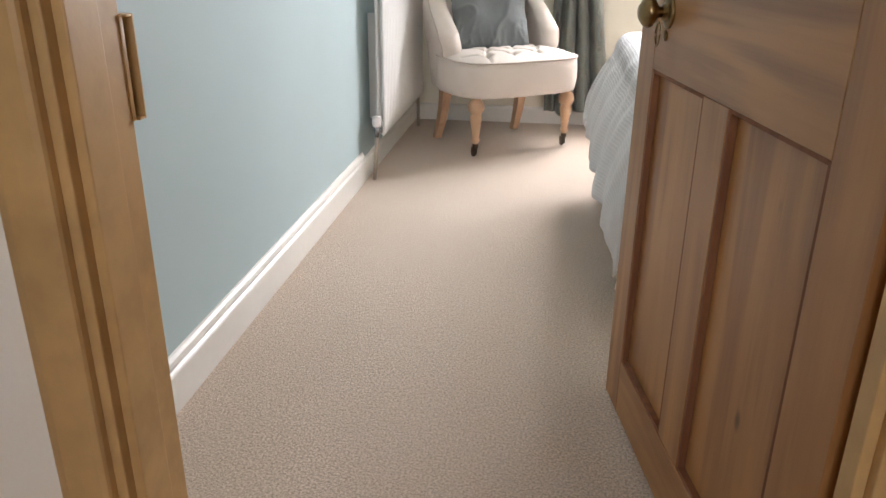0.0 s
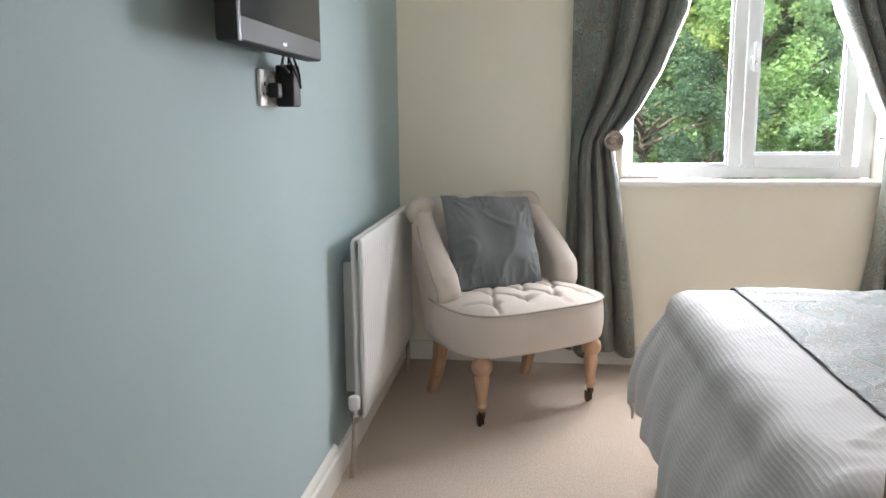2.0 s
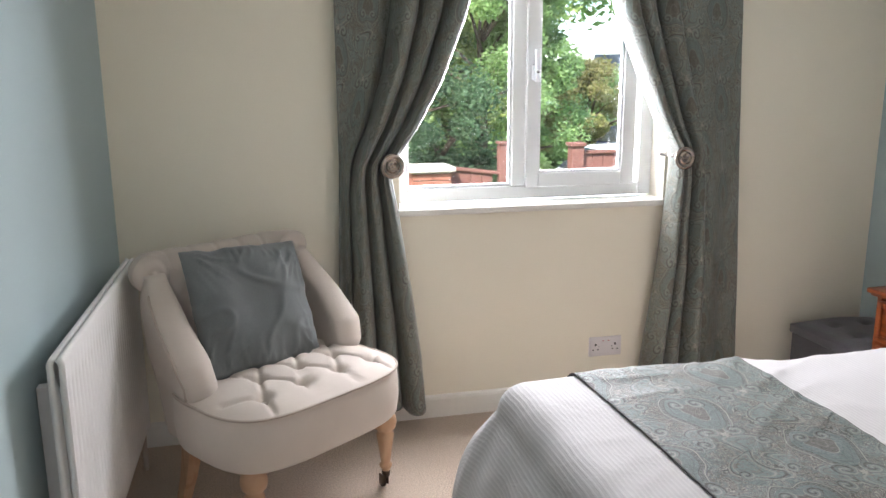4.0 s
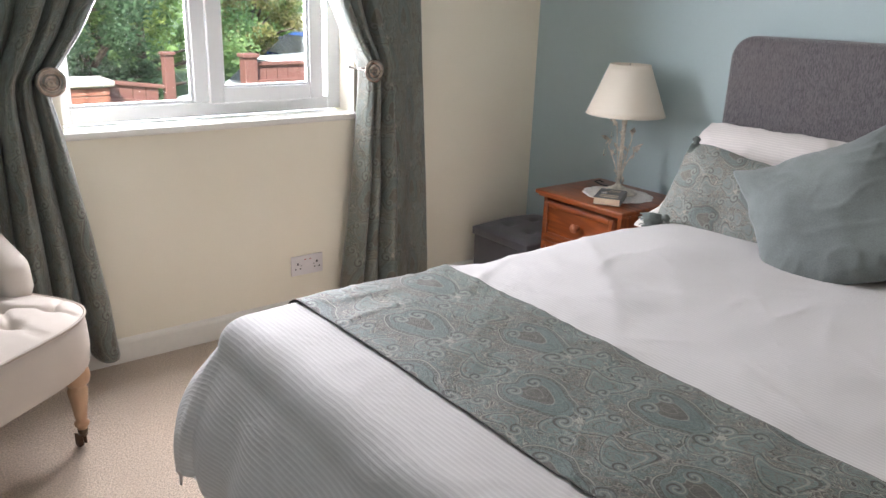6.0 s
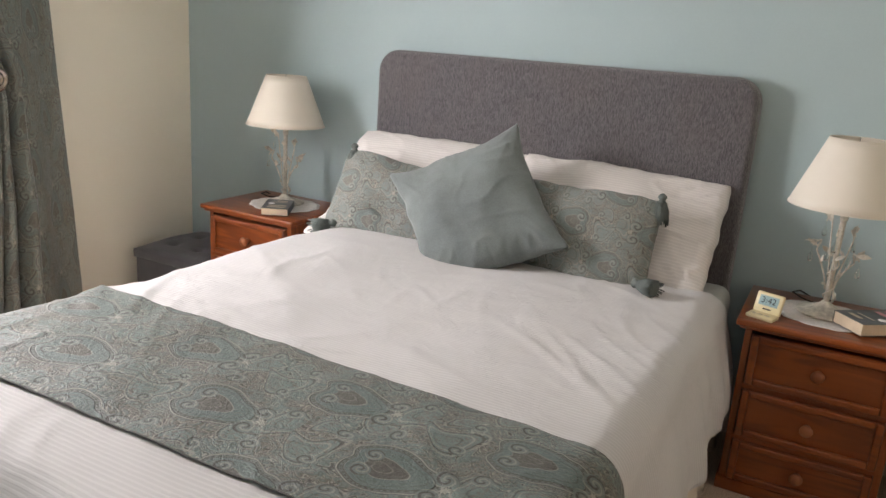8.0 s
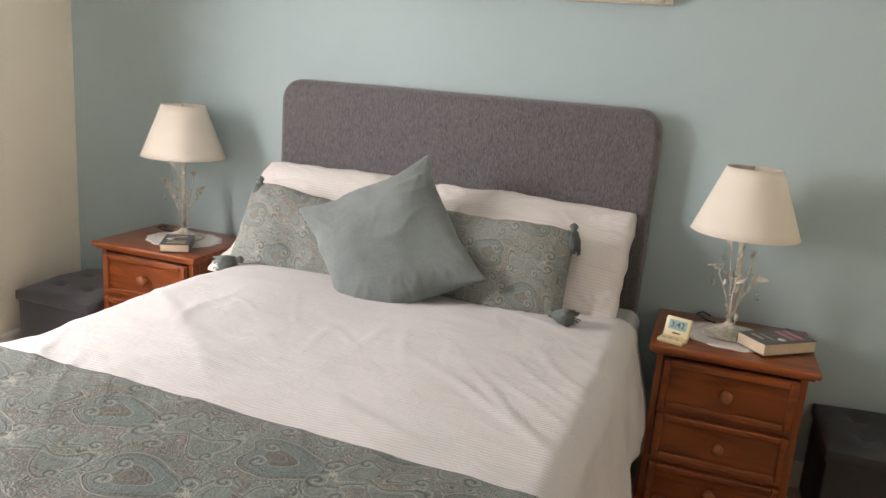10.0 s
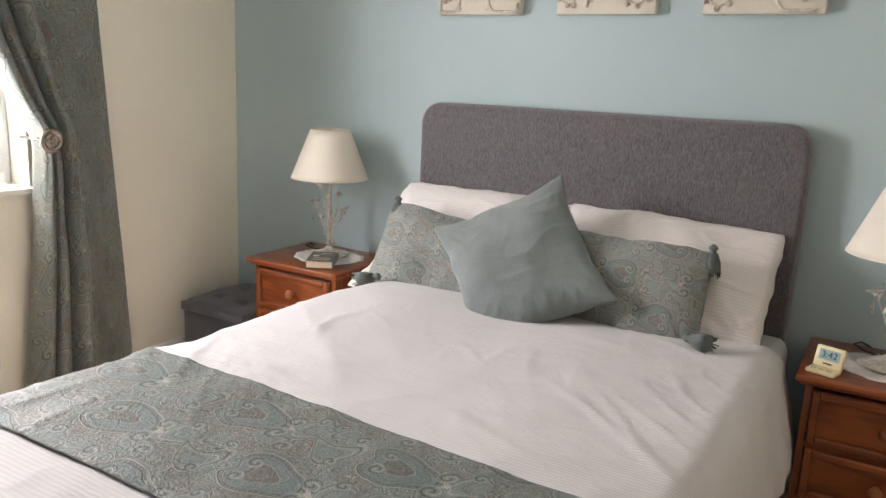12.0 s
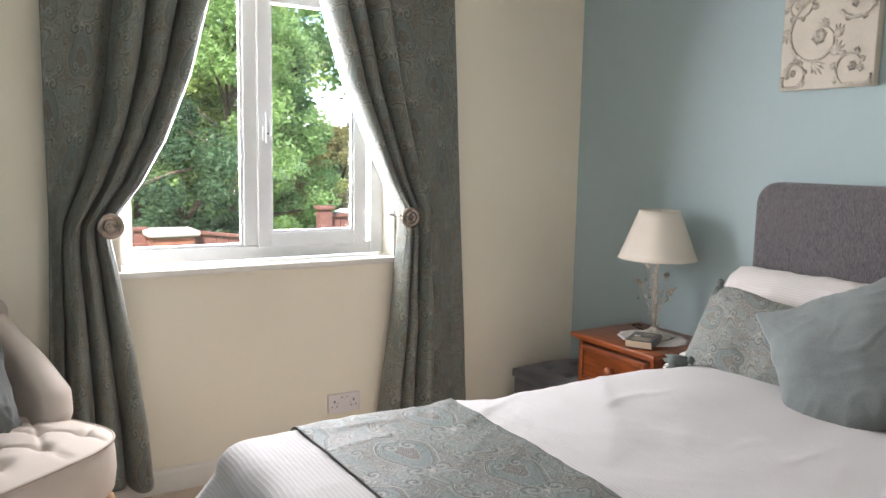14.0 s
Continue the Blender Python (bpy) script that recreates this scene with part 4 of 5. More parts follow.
        for k in range(1, 12):
            a_ = math.pi * k / 12
            rows_.append((x - nx * h * math.cos(a_), y - h * 0.9 * math.sin(a_), z))
        for x, y, nx, ny, h, u in reversed(pts):
            rows_.append((x + nx * h, y + ny * h, z))
        x, y, nx, ny, h, u = pts[0]
        for k in range(1, 12):
            a_ = math.pi * k / 12
            rows_.append((x + nx * h * math.cos(a_), y - h * 0.9 * math.sin(a_), z))
        return rows_

    bm = bmesh.new()
    rings = [[bm.verts.new(p) for p in ring(0.30 + 0.49 * k / 46)] for k in range(47)]
    n_ = len(rings[0])
    for p, q in zip(rings, rings[1:]):
        for k in range(n_):
            bm.faces.new((p[k], p[(k + 1) % n_], q[(k + 1) % n_], q[k]))
    bm.faces.new(rings[0][::-1])
    bm.faces.new(rings[-1])
    bmesh.ops.recalc_face_normals(bm, faces=bm.faces)
    shell = part("backrest", bm, LINEN, c, "scrolled padded backrest with rounded wings")
    rolled = [Vector((x * 1.0, y + 0.018, 0.787)) for x, y, nx, ny, h, u in plan(0.79, 80)]
    ends = (rolled[0], rolled[-1])
    part("top_roll", tube(rolled, lambda s: 0.050 + 0.011 * abs(2 * s - 1) ** 3 - 0.006 * sum(math.exp(-((s - q) / 0.012) ** 2) for q in (0.22, 0.36, 0.5, 0.64, 0.78)), 22), LINEN, shell, "rolled top edge with stitched pleats")
    for p in ends:
        part("end_button", lathe([(0.060, -0.012), (0.057, -0.002), (0.046, 0.006), (0.026, 0.008), (0.012, 0.003), (0.011, 0.009), (0, 0.011)], 28), LINEN, shell, m=pose(p.x, p.y - 0.001, p.z, 90))
    for w_ in (0, -1):
        line = []
        for k in range(30):
            x, y, nx, ny, h, u = plan(0.44 + 0.30 * k / 29)[w_]
            line.append((x + nx * (h + 0.001), y + 0.004, 0.44 + 0.30 * k / 29))
        part("piping", tube(line, 0.0045, 8), PIPING, shell)
    for x, y in ((-0.2675, -0.19), (0.2675, -0.19)):
        leg = part("front_leg", turned_leg(), BEECH, c, "turned pale beech leg", pose(x * 0.98, y - 0.02, 0))
        cas = part("castor", lathe([(0.014, 0.05), (0.015, 0.068), (0.010, 0.07)], 14), BRONZE, leg, "dark bronze castor")
        part("fork", boxes((-0.009, -0.006, -0.004, 0.026, 0.012, 0.05), (0.006, 0.009, -0.004, 0.026, 0.012, 0.05), (-0.009, 0.009, -0.008, 0.012, 0.042, 0.052), bev=0.001), BRONZE, leg)
        part("wheel", lathe([(0.004, -0.006), (0.0125, -0.005), (0.013, 0.0), (0.0125, 0.005), (0.004, 0.006)], 20), BRONZE, leg, m=pose(0, 0.017, 0.0132, 0, 90, 0))
    for x in (-0.235, 0.235):
        bm = bmesh.new()
        rows = []
        for k in range(7):
            t = k / 6
            w = 0.017 + 0.009 * t
            yy = 0.235 - 0.07 * t - 0.02 * math.sin(t * 3.1)
            rows.append([bm.verts.new((x * (1.03 - 0.06 * t) + sx * w, yy + sy * w, 0.32 * t)) for sx, sy in ((-1, -1), (1, -1), (1, 1), (-1, 1))])
        for p, q in zip(rows, rows[1:]):
            for k in range(4):
                bm.faces.new((p[k], p[(k + 1) % 4], q[(k + 1) % 4], q[k]))
        bm.faces.new(rows[0][::-1])
        bm.faces.new(rows[-1])
        part("back_leg", bm, BEECH, c, "square tapered pale leg", smooth=False)
    return c


build_chair()
ch = thing("chair_cushion", "square slate grey velvet cushion on the cream chair", "cushion", pose(0.542, 4.09, 0, 0, 0, 35.5))
part("cover", pillow_bm(0.44, 0.42, 0.13, 14, 0.019, 60, 0.06, 0.15, 0.008), VELVET_D, ch, m=pose(-0.042, 0.070, 0.662, 66, 4, -2))


# ---- bed ----
BX0, BX1, BY0, BY1 = 1.04, 3.12, 2.012, 3.385


def top_height(x, y):
    s = min(1, max(0, (2.75 - x) / 1.4))
    s = s * s * (3 - 2 * s)
    a, b = min(1, max(0, (x - 1.75) / 0.6)), min(1, max(0, (y - 2.7) / 0.55))
    puff = 0.030 * a * a * (3 - 2 * a) * b * b * (3 - 2 * b) * (1 - 0.5 * min(1, max(0, (x - 2.5) / 0.3)))
    return 0.604 + 0.042 * s + puff + 0.010 * noise.noise(Vector((x * 1.7, y * 1.7, 2.0))) + 0.004 * noise.noise(Vector((x * 6, y * 6, 4.0)))


def drape(px, py, lift=0.0, folds=1.0):
    """Where a point of the cloth, laid flat at px, py, comes to lie: on the mattress, or hanging over its edges."""
    R = 0.075
    ex = max(0.0, BX0 + R - px)
    ey = max(0.0, py - (BY1 - R)) or -max(0.0, (BY0 + R) - py)
    cx, cy = max(px, BX0 + R), min(max(py, BY0 + R), BY1 - R)
    d = (ex ** 2.6 + abs(ey) ** 2.6) ** (1 / 2.6)
    z = top_height(cx, cy)
    if d <= 0:
        return Vector((px, py, z + lift))
    n = Vector((-ex, ey, 0)).normalized()
    along = px if abs(ey) > ex else py
    arc = R * math.pi / 2
    if d < arc:
        out, down = R * math.sin(d / R), R * (1 - math.cos(d / R))
    else:
        h = d - arc
        out, down = R + (0.088 - 0.035 * max(0.0, -n.y)) * math.sin(min(1.15, h / 0.27) * math.pi / 2), R + h * 0.955
    hang = max(0.0, d - 0.09)
    corner = min(ex, abs(ey)) / (max(ex, abs(ey)) + 1e-6)
    wave = math.sin(along * 17 + 2.2 * noise.noise(Vector((along * 3, 1, 7)))) + 0.5 * math.sin(along * 41 + 1)
    out += folds * hang * 0.038 * wave * (1 - corner) + 0.045 * math.sin(min(1.0, hang / 0.3) * math.pi / 2) * corner + 0.006 * noise.noise(Vector((px * 9, py * 9, 0)))
    out += lift
    return Vector((cx, cy, z + lift * max(0.0, 1 - d / arc))) + n * out - Vector((0, 0, down))


def crumple(x, y):
    a = noise.noise(Vector((x * 5.5, y * 3.2, 3.0)))
    b = noise.noise(Vector((x * 13, y * 9, 8.0)))
    h = 0.002 * a + 0.0012 * b
    for turn, scale, seed, deep in ((0.9, 3.2, 11.0, 0.0055), (0.35, 4.5, 21.0, 0.004), (-0.5, 5.0, 31.0, 0.003), (0.75, 5.5, 41.0, 0.006)):
        p, q = x * math.cos(turn) + y * math.sin(turn), y * math.cos(turn) - x * math.sin(turn)
        r = 1 - abs(noise.noise(Vector((p * scale * 0.45, q * scale * 1.9, seed)))) * 7.0
        gate = max(0.0, noise.noise(Vector((p * 2.1, q * 2.1, seed + 50))) * 2.2)
        h += deep * max(0.0, r) ** 1.5 * min(1.0, gate)
    return h


def build_bed():
    b = thing("bed", "divan double bed made up against the blue wall", "bed")
    part("divan_base", boxes((BX0 + 0.06, BX1, BY0 + 0.03, BY1 - 0.03, 0.03, 0.34), bev=0.01), VALANCE, b)
    part("mattress", boxes((BX0 + 0.035, BX1, BY0 + 0.012, BY1 - 0.012, 0.34, 0.575), bev=0.045, seg=5), SHEET, b, "mattress under a pale grey fitted sheet")
    bm = bmesh.new()
    rnd = []
    y0, y1, z0, z1, r = 2.045, 3.49, 0.30, 1.25, 0.085
    for cy, cz, a0 in ((y1 - r, z1 - r, 0), (y0 + r, z1 - r, 90)):
        for k in range(9):
            a = radians(a0 + 90 * k / 8)
            rnd.append((cy + r * math.cos(a), cz + r * math.sin(a)))
    rnd += [(y0, z0), (y1, z0)]
    front = [bm.verts.new((3.135, y, z)) for y, z in rnd]
    backv = [bm.verts.new((3.215, y, z)) for y, z in rnd]
    bm.faces.new(front)
    bm.faces.new(backv[::-1])
    for k in range(len(rnd)):
        bm.faces.new((front[k], backv[k], backv[(k + 1) % len(rnd)], front[(k + 1) % len(rnd)]))
    bmesh.ops.recalc_face_normals(bm, faces=bm.faces)
    edges = [e for e in bm.edges if all(v.co.x < 3.14 for v in e.verts)]
    bmesh.ops.bevel(bm, geom=edges, offset=0.024, segments=5, affect="EDGES", profile=0.5)
    part("headboard", bm, CHENILLE, b, "grey chenille upholstered headboard with rounded corners", sharp=60)
    for y in (2.3, 3.2):
        part("headboard_leg", boxes((3.15, 3.2, y, y + 0.06, 0.0, 0.32)), BLACKP, b, smooth=False)

    def ruffle(path, n):
        def f(u, v):
            s = u * (len(path) - 1)
            i = min(int(s), len(path) - 2)
            p = Vector(path[i]).lerp(Vector(path[i + 1]), s - i)
            t = (Vector(path[i + 1]) - Vector(path[i])).normalized()
            out = Vector((t.y, -t.x, 0)) * -1
            k = s * 60 + 3 * noise.noise(Vector((s * 9, 0, 0)))
            amp = 0.004 + 0.020 * v
            return Vector((p.x, p.y, 0.36 - 0.35 * v)) + out * (0.012 + 0.015 * v + amp * math.sin(k) + 0.4 * amp * math.sin(2.3 * k + 1))
        return grid(n, 10, f)

    part("valance", ruffle([(BX1 - 0.05, BY0 + 0.02, 0), (BX0 + 0.04, BY0 + 0.02, 0), (BX0 + 0.04, BY1 - 0.02, 0), (BX1 - 0.05, BY1 - 0.02, 0)], 520), VALANCE, b, "cream gathered valance", solid=0.002)
    return b


build_bed()
CX0, CX1, CY0, CY1 = BX0 - 0.34, 2.93, BY0 - 0.31, BY1 + 0.31
duvet = thing("duvet", "white seersucker duvet cover draped over the bed", "duvet")


def duvet_point(u, v):
    x, y = CX0 + (CX1 - CX0) * u, CY0 + (CY1 - CY0) * v
    hem = 0.012 * noise.noise(Vector((x * 3, y * 3, 0)))
    p = drape(x, y)
    if x > 2.76:
        k = min(1, (x - 2.76) / 0.17)
        p.z -= 0.035 * k * k
    p.z += crumple(x, y) + 0.004
    return p


part("cover", grid(190, 160, duvet_point, lambda u, v: (CX0 + (CX1 - CX0) * u, CY0 + (CY1 - CY0) * v)), DUVET, duvet, solid=0.006)

rim = [(k / 60, 0) for k in range(60)] + [(1, k / 60) for k in range(60)] + [(1 - k / 60, 1) for k in range(60)] + [(0, 1 - k / 60) for k in range(60)]
part("hem", tube([duvet_point(u, v) for u, v in rim], 0.0035, 6, closed=True), DUVET, duvet, "stitched hem")

runner = thing("bed_runner", "grey teal paisley bed runner across the white duvet", "bed runner")
RX0, RX1 = 1.235, 1.69


def runner_point(u, v, lift=0.0085):
    y = CY0 + 0.12 + (CY1 - CY0 - 0.24) * v
    x = RX0 + 0.015 * (1 - v) - 0.09 * (1 - v) ** 2 * u + (RX1 - RX0) * u + 0.006 * math.sin(y * 5)
    p = drape(x, y, lift)
    p.z += crumple(x, y) * 0.9 + 0.003 + 0.003 * noise.noise(Vector((x * 8, y * 8, 1)))
    return p


part("runner_cloth", grid(60, 170, runner_point, lambda u, v: (1.75 * v, 0.46 * u - 0.02)), PAISLEY, runner, solid=0.003)
for u in (0.0, 1.0):
    part("edging", tube([runner_point(u, k / 170, 0.009) for k in range(171)], 0.0014, 6), TRIM, runner, "dark corded edging")


def build_pillow(label, c, w, h, t, lean, seed, turn=0.0, roll=0.0, ear=0.10, wrinkle=0.014, material=None, name="pillow", category="pillow", group="pillows on the bed", soft=0.2, wavy=0.010, full=0.45):
    """lean: degrees by which it leans back from upright towards the headboard."""
    r = Vector((math.sin(radians(turn)), -math.cos(radians(turn)), 0))
    up = Vector((math.sin(radians(lean)), 0, math.cos(radians(lean))))
    ob = thing(name, label, category, axes(c, r, up) @ pose(0, 0, 0, 0, 0, roll), group)
    part("cover", pillow_bm(w, h, t, seed, wrinkle, 64, ear, soft, wavy, full), material or PILLOW, ob)
    return ob


build_pillow("plump white striped pillow against the headboard, window side", (2.965, 3.10, 0.757), 0.79, 0.45, 0.17, 42, 1, roll=-2.5, turn=8, ear=0.03, wrinkle=0.016)
build_pillow("plump white pillow against the headboard beside the clock", (2.985, 2.45, 0.747), 0.76, 0.45, 0.17, 42, 2, roll=-2, turn=2, ear=0.04, wrinkle=0.020, wavy=0.008)
build_pillow("flat white pillow lying under the others, window side", (2.88, 3.19, 0.615), 0.68, 0.38, 0.09, 78, 5, ear=0.0)


def tassel(parent, m):
    m = m @ Matrix.Diagonal((1.45, 1.45, 1.12, 1.0))
    t = part("tassel", lathe([(0.003, 0.012), (0.009, 0.006), (0.010, 0.0), (0.006, -0.006), (0.010, -0.014), (0.016, -0.035), (0.019, -0.06), (0.014, -0.064), (0, -0.06)], 18), TASSEL, parent, "grey green silk tassel", m)
    bm = bmesh.new()
    for k in range(26):
        a = k * 2.4
        tube([(0.009 * math.cos(a), 0.009 * math.sin(a), -0.012), (0.0165 * math.cos(a), 0.0165 * math.sin(a), -0.038), (0.0195 * math.cos(a + 0.2), 0.0195 * math.sin(a + 0.2), -0.066 - 0.006 * (k % 3))], 0.0016, 4, bm)
    part("fringe", bm, TASSEL, t)


for label, c, roll, seed in (("paisley oblong cushion with tassels, window side", (2.80, 3.125, 0.702), -9.0, 11), ("paisley oblong cushion with tassels beside the white pillow", (2.825, 2.522, 0.712), 0.5, 12)):
    p = build_pillow(label, c, 0.61 if seed == 11 else 0.575, 0.35, 0.13, 24, seed, roll=roll, turn=12 if seed == 11 else -2, ear=0.05, soft=0.25, wavy=0.006, wrinkle=0.014, material=PAISLEY_P, name="paisley_cushion", category="cushion", group="paisley cushions")
    for sx in (-1, 1):
        for sy in (-1, 1):
            outer = (sx < 0) == (label.endswith("window side"))
            if not outer or sy < 0:
                continue
            turn = p.matrix_basis.to_3x3().to_4x4().inverted()
            m = pose(sx * 0.268, sy * 0.17, 0.012) @ turn @ (pose(0, 0, 0) if sy > 0 else pose(0, 0, 0.012, -80 * sx, 20, 0))
            tassel(p, m)
    if not label.endswith("window side"):
        lying = Matrix.Translation((2.70, 2.262, 0.636)) @ pose(0, 0, 0, 92, 0, 152)
        tassel(p, p.matrix_basis.inverted() @ lying)
    if label.endswith("window side"):
        lying = Matrix.Translation((2.645, 3.335, 0.648)) @ pose(0, 0, 0, 74, 0, 22)
        tassel(p, p.matrix_basis.inverted() @ lying)
build_pillow("large square grey teal velvet cushion tilted in front of the others", (2.728, 2.825, 0.766), 0.48, 0.525, 0.17, 39, 21, roll=34, turn=5, ear=0.11, wrinkle=0.0115, soft=0.02, wavy=0.007, full=0.6, material=VELVET, name="velvet_cushion", category="cushion", group="velvet cushions")


# ---- bedside chests ----
def build_chest():
    c = thing("bedside_chest", "varnished orange pine three-drawer bedside chest with wooden knobs", "bedside chest", pose(2.79, 1.73, 0), "bedside chests")
    hw, dep = 0.215, 0.40
    part("carcass", boxes((0.03, dep, -hw, -hw + 0.02, 0.0, 0.538), (0.03, dep, hw - 0.02, hw, 0.0, 0.538), (dep - 0.012, dep - 0.001, -hw + 0.02, hw - 0.02, 0.02, 0.53), (0.03, dep - 0.012, -hw + 0.02, hw - 0.02, 0.03, 0.045), bev=0.001), ORANGE_Z, c, smooth=False)
    part("top", boxes((-0.002, dep + 0.015, -0.242, 0.242, 0.546, 0.566), bev=0.006, seg=3), ORANGE_Y, c)
    part("top_moulding", boxes((0.010, dep + 0.005, -0.23, 0.23, 0.536, 0.5465), bev=0.003), ORANGE_Y, c)
    part("plinth", boxes((0.012, dep, -hw - 0.008, hw + 0.008, 0.0, 0.042), bev=0.004), ORANGE_Y, c)
    for z in (0.186, 0.355):
        part("rail", boxes((0.022, 0.05, -hw + 0.02, hw - 0.02, z - 0.008, z + 0.008)), ORANGE_Y, c, smooth=False)
    for z0, z1 in ((0.045, 0.176), (0.196, 0.345), (0.365, 0.522)):
        d = part("drawer", boxes((0.02, 0.036, -0.192, 0.192, z0, z1), (0.036, 0.36, -0.18, 0.18, z0 + 0.01, z1 - 0.02), bev=0.002), ORANGE_Y, c, smooth=False)
        e = 0.022
        part("moulding", boxes((0.006, 0.021, -0.192, -0.192 + e, z0, z1), (0.006, 0.021, 0.192 - e, 0.192, z0, z1), (0.006, 0.021, -0.192 + e, 0.192 - e, z0, z0 + e), (0.006, 0.021, -0.192 + e, 0.192 - e, z1 - e, z1), bev=0.006, seg=3), ORANGE_Y, d, smooth=False)
        part("knob", lathe([(0.013, 0), (0.009, 0.006), (0.009, 0.013), (0.016, 0.018), (0.019, 0.025), (0.017, 0.031), (0.008, 0.035), (0, 0.036)], 22), KNOBWOOD, d, "round wooden knob", pose(0.021, 0, (z0 + z1) / 2, 0, -90))
    return c


chest = build_chest()
copy_thing(chest, pose(2.79, 3.875, 0.006))
Z_TOP = 0.566


def doily(c, r, seed):
    d = thing("doily", "white scalloped lace doily under the lamp", "doily", pose(*c), "lace doilies")
    bm = bmesh.new()
    n, rows = 96, []
    for k in range(9):
        t = k / 8
        rows.append([bm.verts.new((r * t * (1 + (0.06 * abs(math.sin(6 * a)) * (t > 0.8))) * math.cos(a), r * 1.15 * t * (1 + (0.06 * abs(math.sin(6 * a)) * (t > 0.8))) * math.sin(a), 0.0015 + 0.0022 * t * max(0, noise.noise(Vector((3 * math.cos(a), 3 * math.sin(a), seed)))))) for a in (2 * math.pi * j / n for j in range(n))])
    for p, q in zip(rows, rows[1:]):
        for j in range(n):
            if p is rows[0]:
                continue
            bm.faces.new((p[j], p[(j + 1) % n], q[(j + 1) % n], q[j]))
    bm.faces.new(rows[1])
    for v in rows[0]:
        bm.verts.remove(v)
    part("lace", bm, LACE, d, solid=0.0012)


doily((3.0, 1.735, Z_TOP), 0.13, 1)
doily((3.015, 3.85, Z_TOP + 0.006), 0.13, 2)


def leaf_blade(bm, base, direction, size, roll=0.0):
    d = Vector(direction).normalized()
    s = d.cross(Vector((0, 0, 1)))
    s = s.normalized() if s.length > 0.01 else Vector((1, 0, 0))
    s = s * math.cos(roll) + d.cross(s) * math.sin(roll)
    nrm = d.cross(s)
    rows = []
    for k in range(6):
        t = k / 5
        w = size * 0.24 * math.sin(math.pi * min(1, t * 0.95 + 0.03))
        p = Vector(base) + d * size * t + nrm * size * 0.35 * t * t
        rows.append([bm.verts.new(p - s * w + nrm * w * 0.4), bm.verts.new(p), bm.verts.new(p + s * w + nrm * w * 0.4)])
    for p, q in zip(rows, rows[1:]):
        for k in range(2):
            bm.faces.new((p[k], p[k + 1], q[k + 1], q[k]))


def build_lamp(m, label, drops):
    l = thing("table_lamp", label, "table lamp", m, "table lamps")
    part("base", lathe([(0.080, 0.0), (0.084, 0.003), (0.078, 0.008), (0.055, 0.015), (0.030, 0.024), (0.016, 0.034), (0.012, 0.04), (0, 0.042)], 40), CREAMMETAL, l)
    part("stem", lathe([(0.0085, 0.03), (0.008, 0.18), (0.0085, 0.29), (0.012, 0.3), (0.012, 0.315), (0.007, 0.32), (0.007, 0.345)], 14), CREAMMETAL, l)
    part("lamp_holder", lathe([(0.030, 0.322), (0.032, 0.327), (0.018, 0.331), (0.017, 0.372), (0.0, 0.374)], 20), BRONZE, l)
    part("bulb", lathe([(0.012, 0.372), (0.013, 0.385), (0.027, 0.415), (0.028, 0.43), (0.018, 0.45), (0, 0.455)], 20), WHITEP, l)
    part("vine_scroll", tube([(0.024 * math.cos(t) * (1 - t / 16), -0.012 - 0.006 * t / 6, 0.055 + 0.020 * math.sin(t) * (1 - t / 16)) for t in np.linspace(0, 10, 50)], 0.0028, 6), CREAMMETAL, l)
    rng = random.Random(drops + 5)

    def drop():
        return lathe([(0.0008, 0.006), (0.0012, -0.006), (0.0055, -0.020), (0.0078, -0.029), (0.006, -0.037), (0, -0.040)], 10)

    for k in range(5):
        a = k * 2 * math.pi / 5 + 0.5
        ca, sa = math.cos(a), math.sin(a)
        up = (0.03, -0.035, 0.015, -0.06, 0.0)[k]
        reach = (0.082, 0.060, 0.070, 0.062, 0.052)[k]
        way = [(0.011, 0.075), (0.022, 0.12), (0.044, 0.19 + 0.5 * up), (0.056, 0.235 + up), (reach * 0.78, 0.262 + up), (reach, 0.256 + up), (reach + 0.010, 0.240 + up)]
        pts = [(r_ * ca, r_ * sa, z_) for r_, z_ in way]
        smooth_pts = []
        for i in range(len(pts) - 1):
            p0, p1, p2, p3 = (Vector(pts[max(0, min(len(pts) - 1, i + j))]) for j in (-1, 0, 1, 2))
            for q in (0.0, 0.25, 0.5, 0.75):
                smooth_pts.append(0.5 * ((2 * p1) + (p2 - p0) * q + (2 * p0 - 5 * p1 + 4 * p2 - p3) * q * q + (3 * p1 - p0 - 3 * p2 + p3) * q ** 3))
        arm = part("arm", tube(smooth_pts, 0.0026, 6), CREAMMETAL, l)
        bm = bmesh.new()
        leaf_blade(bm, smooth_pts[13], (ca * 0.7, sa * 0.7, 0.8), 0.040, rng.uniform(0, 3))
        leaf_blade(bm, smooth_pts[18], (ca, sa, 0.2), 0.042, rng.uniform(0, 3))
        leaf_blade(bm, smooth_pts[7], (math.cos(a + 1.2), math.sin(a + 1.2), 0.9), 0.032, rng.uniform(0, 3))
        part("leaves", bm, CREAMMETAL, arm)
        if drops or k < 2:
            part("crystal_drop", drop(), CRYSTAL, arm, "clear crystal drop", pose(*(Vector(pts[-1]) + Vector((0, 0, -0.008)))))
            if k % 2 == 0:
                q = Vector(pts[2])
                part("crystal_drop", drop(), CRYSTAL, arm, "clear crystal drop", pose(q.x * 1.2, q.y * 1.2, q.z - 0.012))
    twist = [(0.013 * math.cos(t * 15), 0.013 * math.sin(t * 15), 0.04 + 0.16 * t) for t in np.linspace(0, 1, 70)]
    part("vine", tube(twist, 0.0024, 6), CREAMMETAL, l)
    bm = bmesh.new()
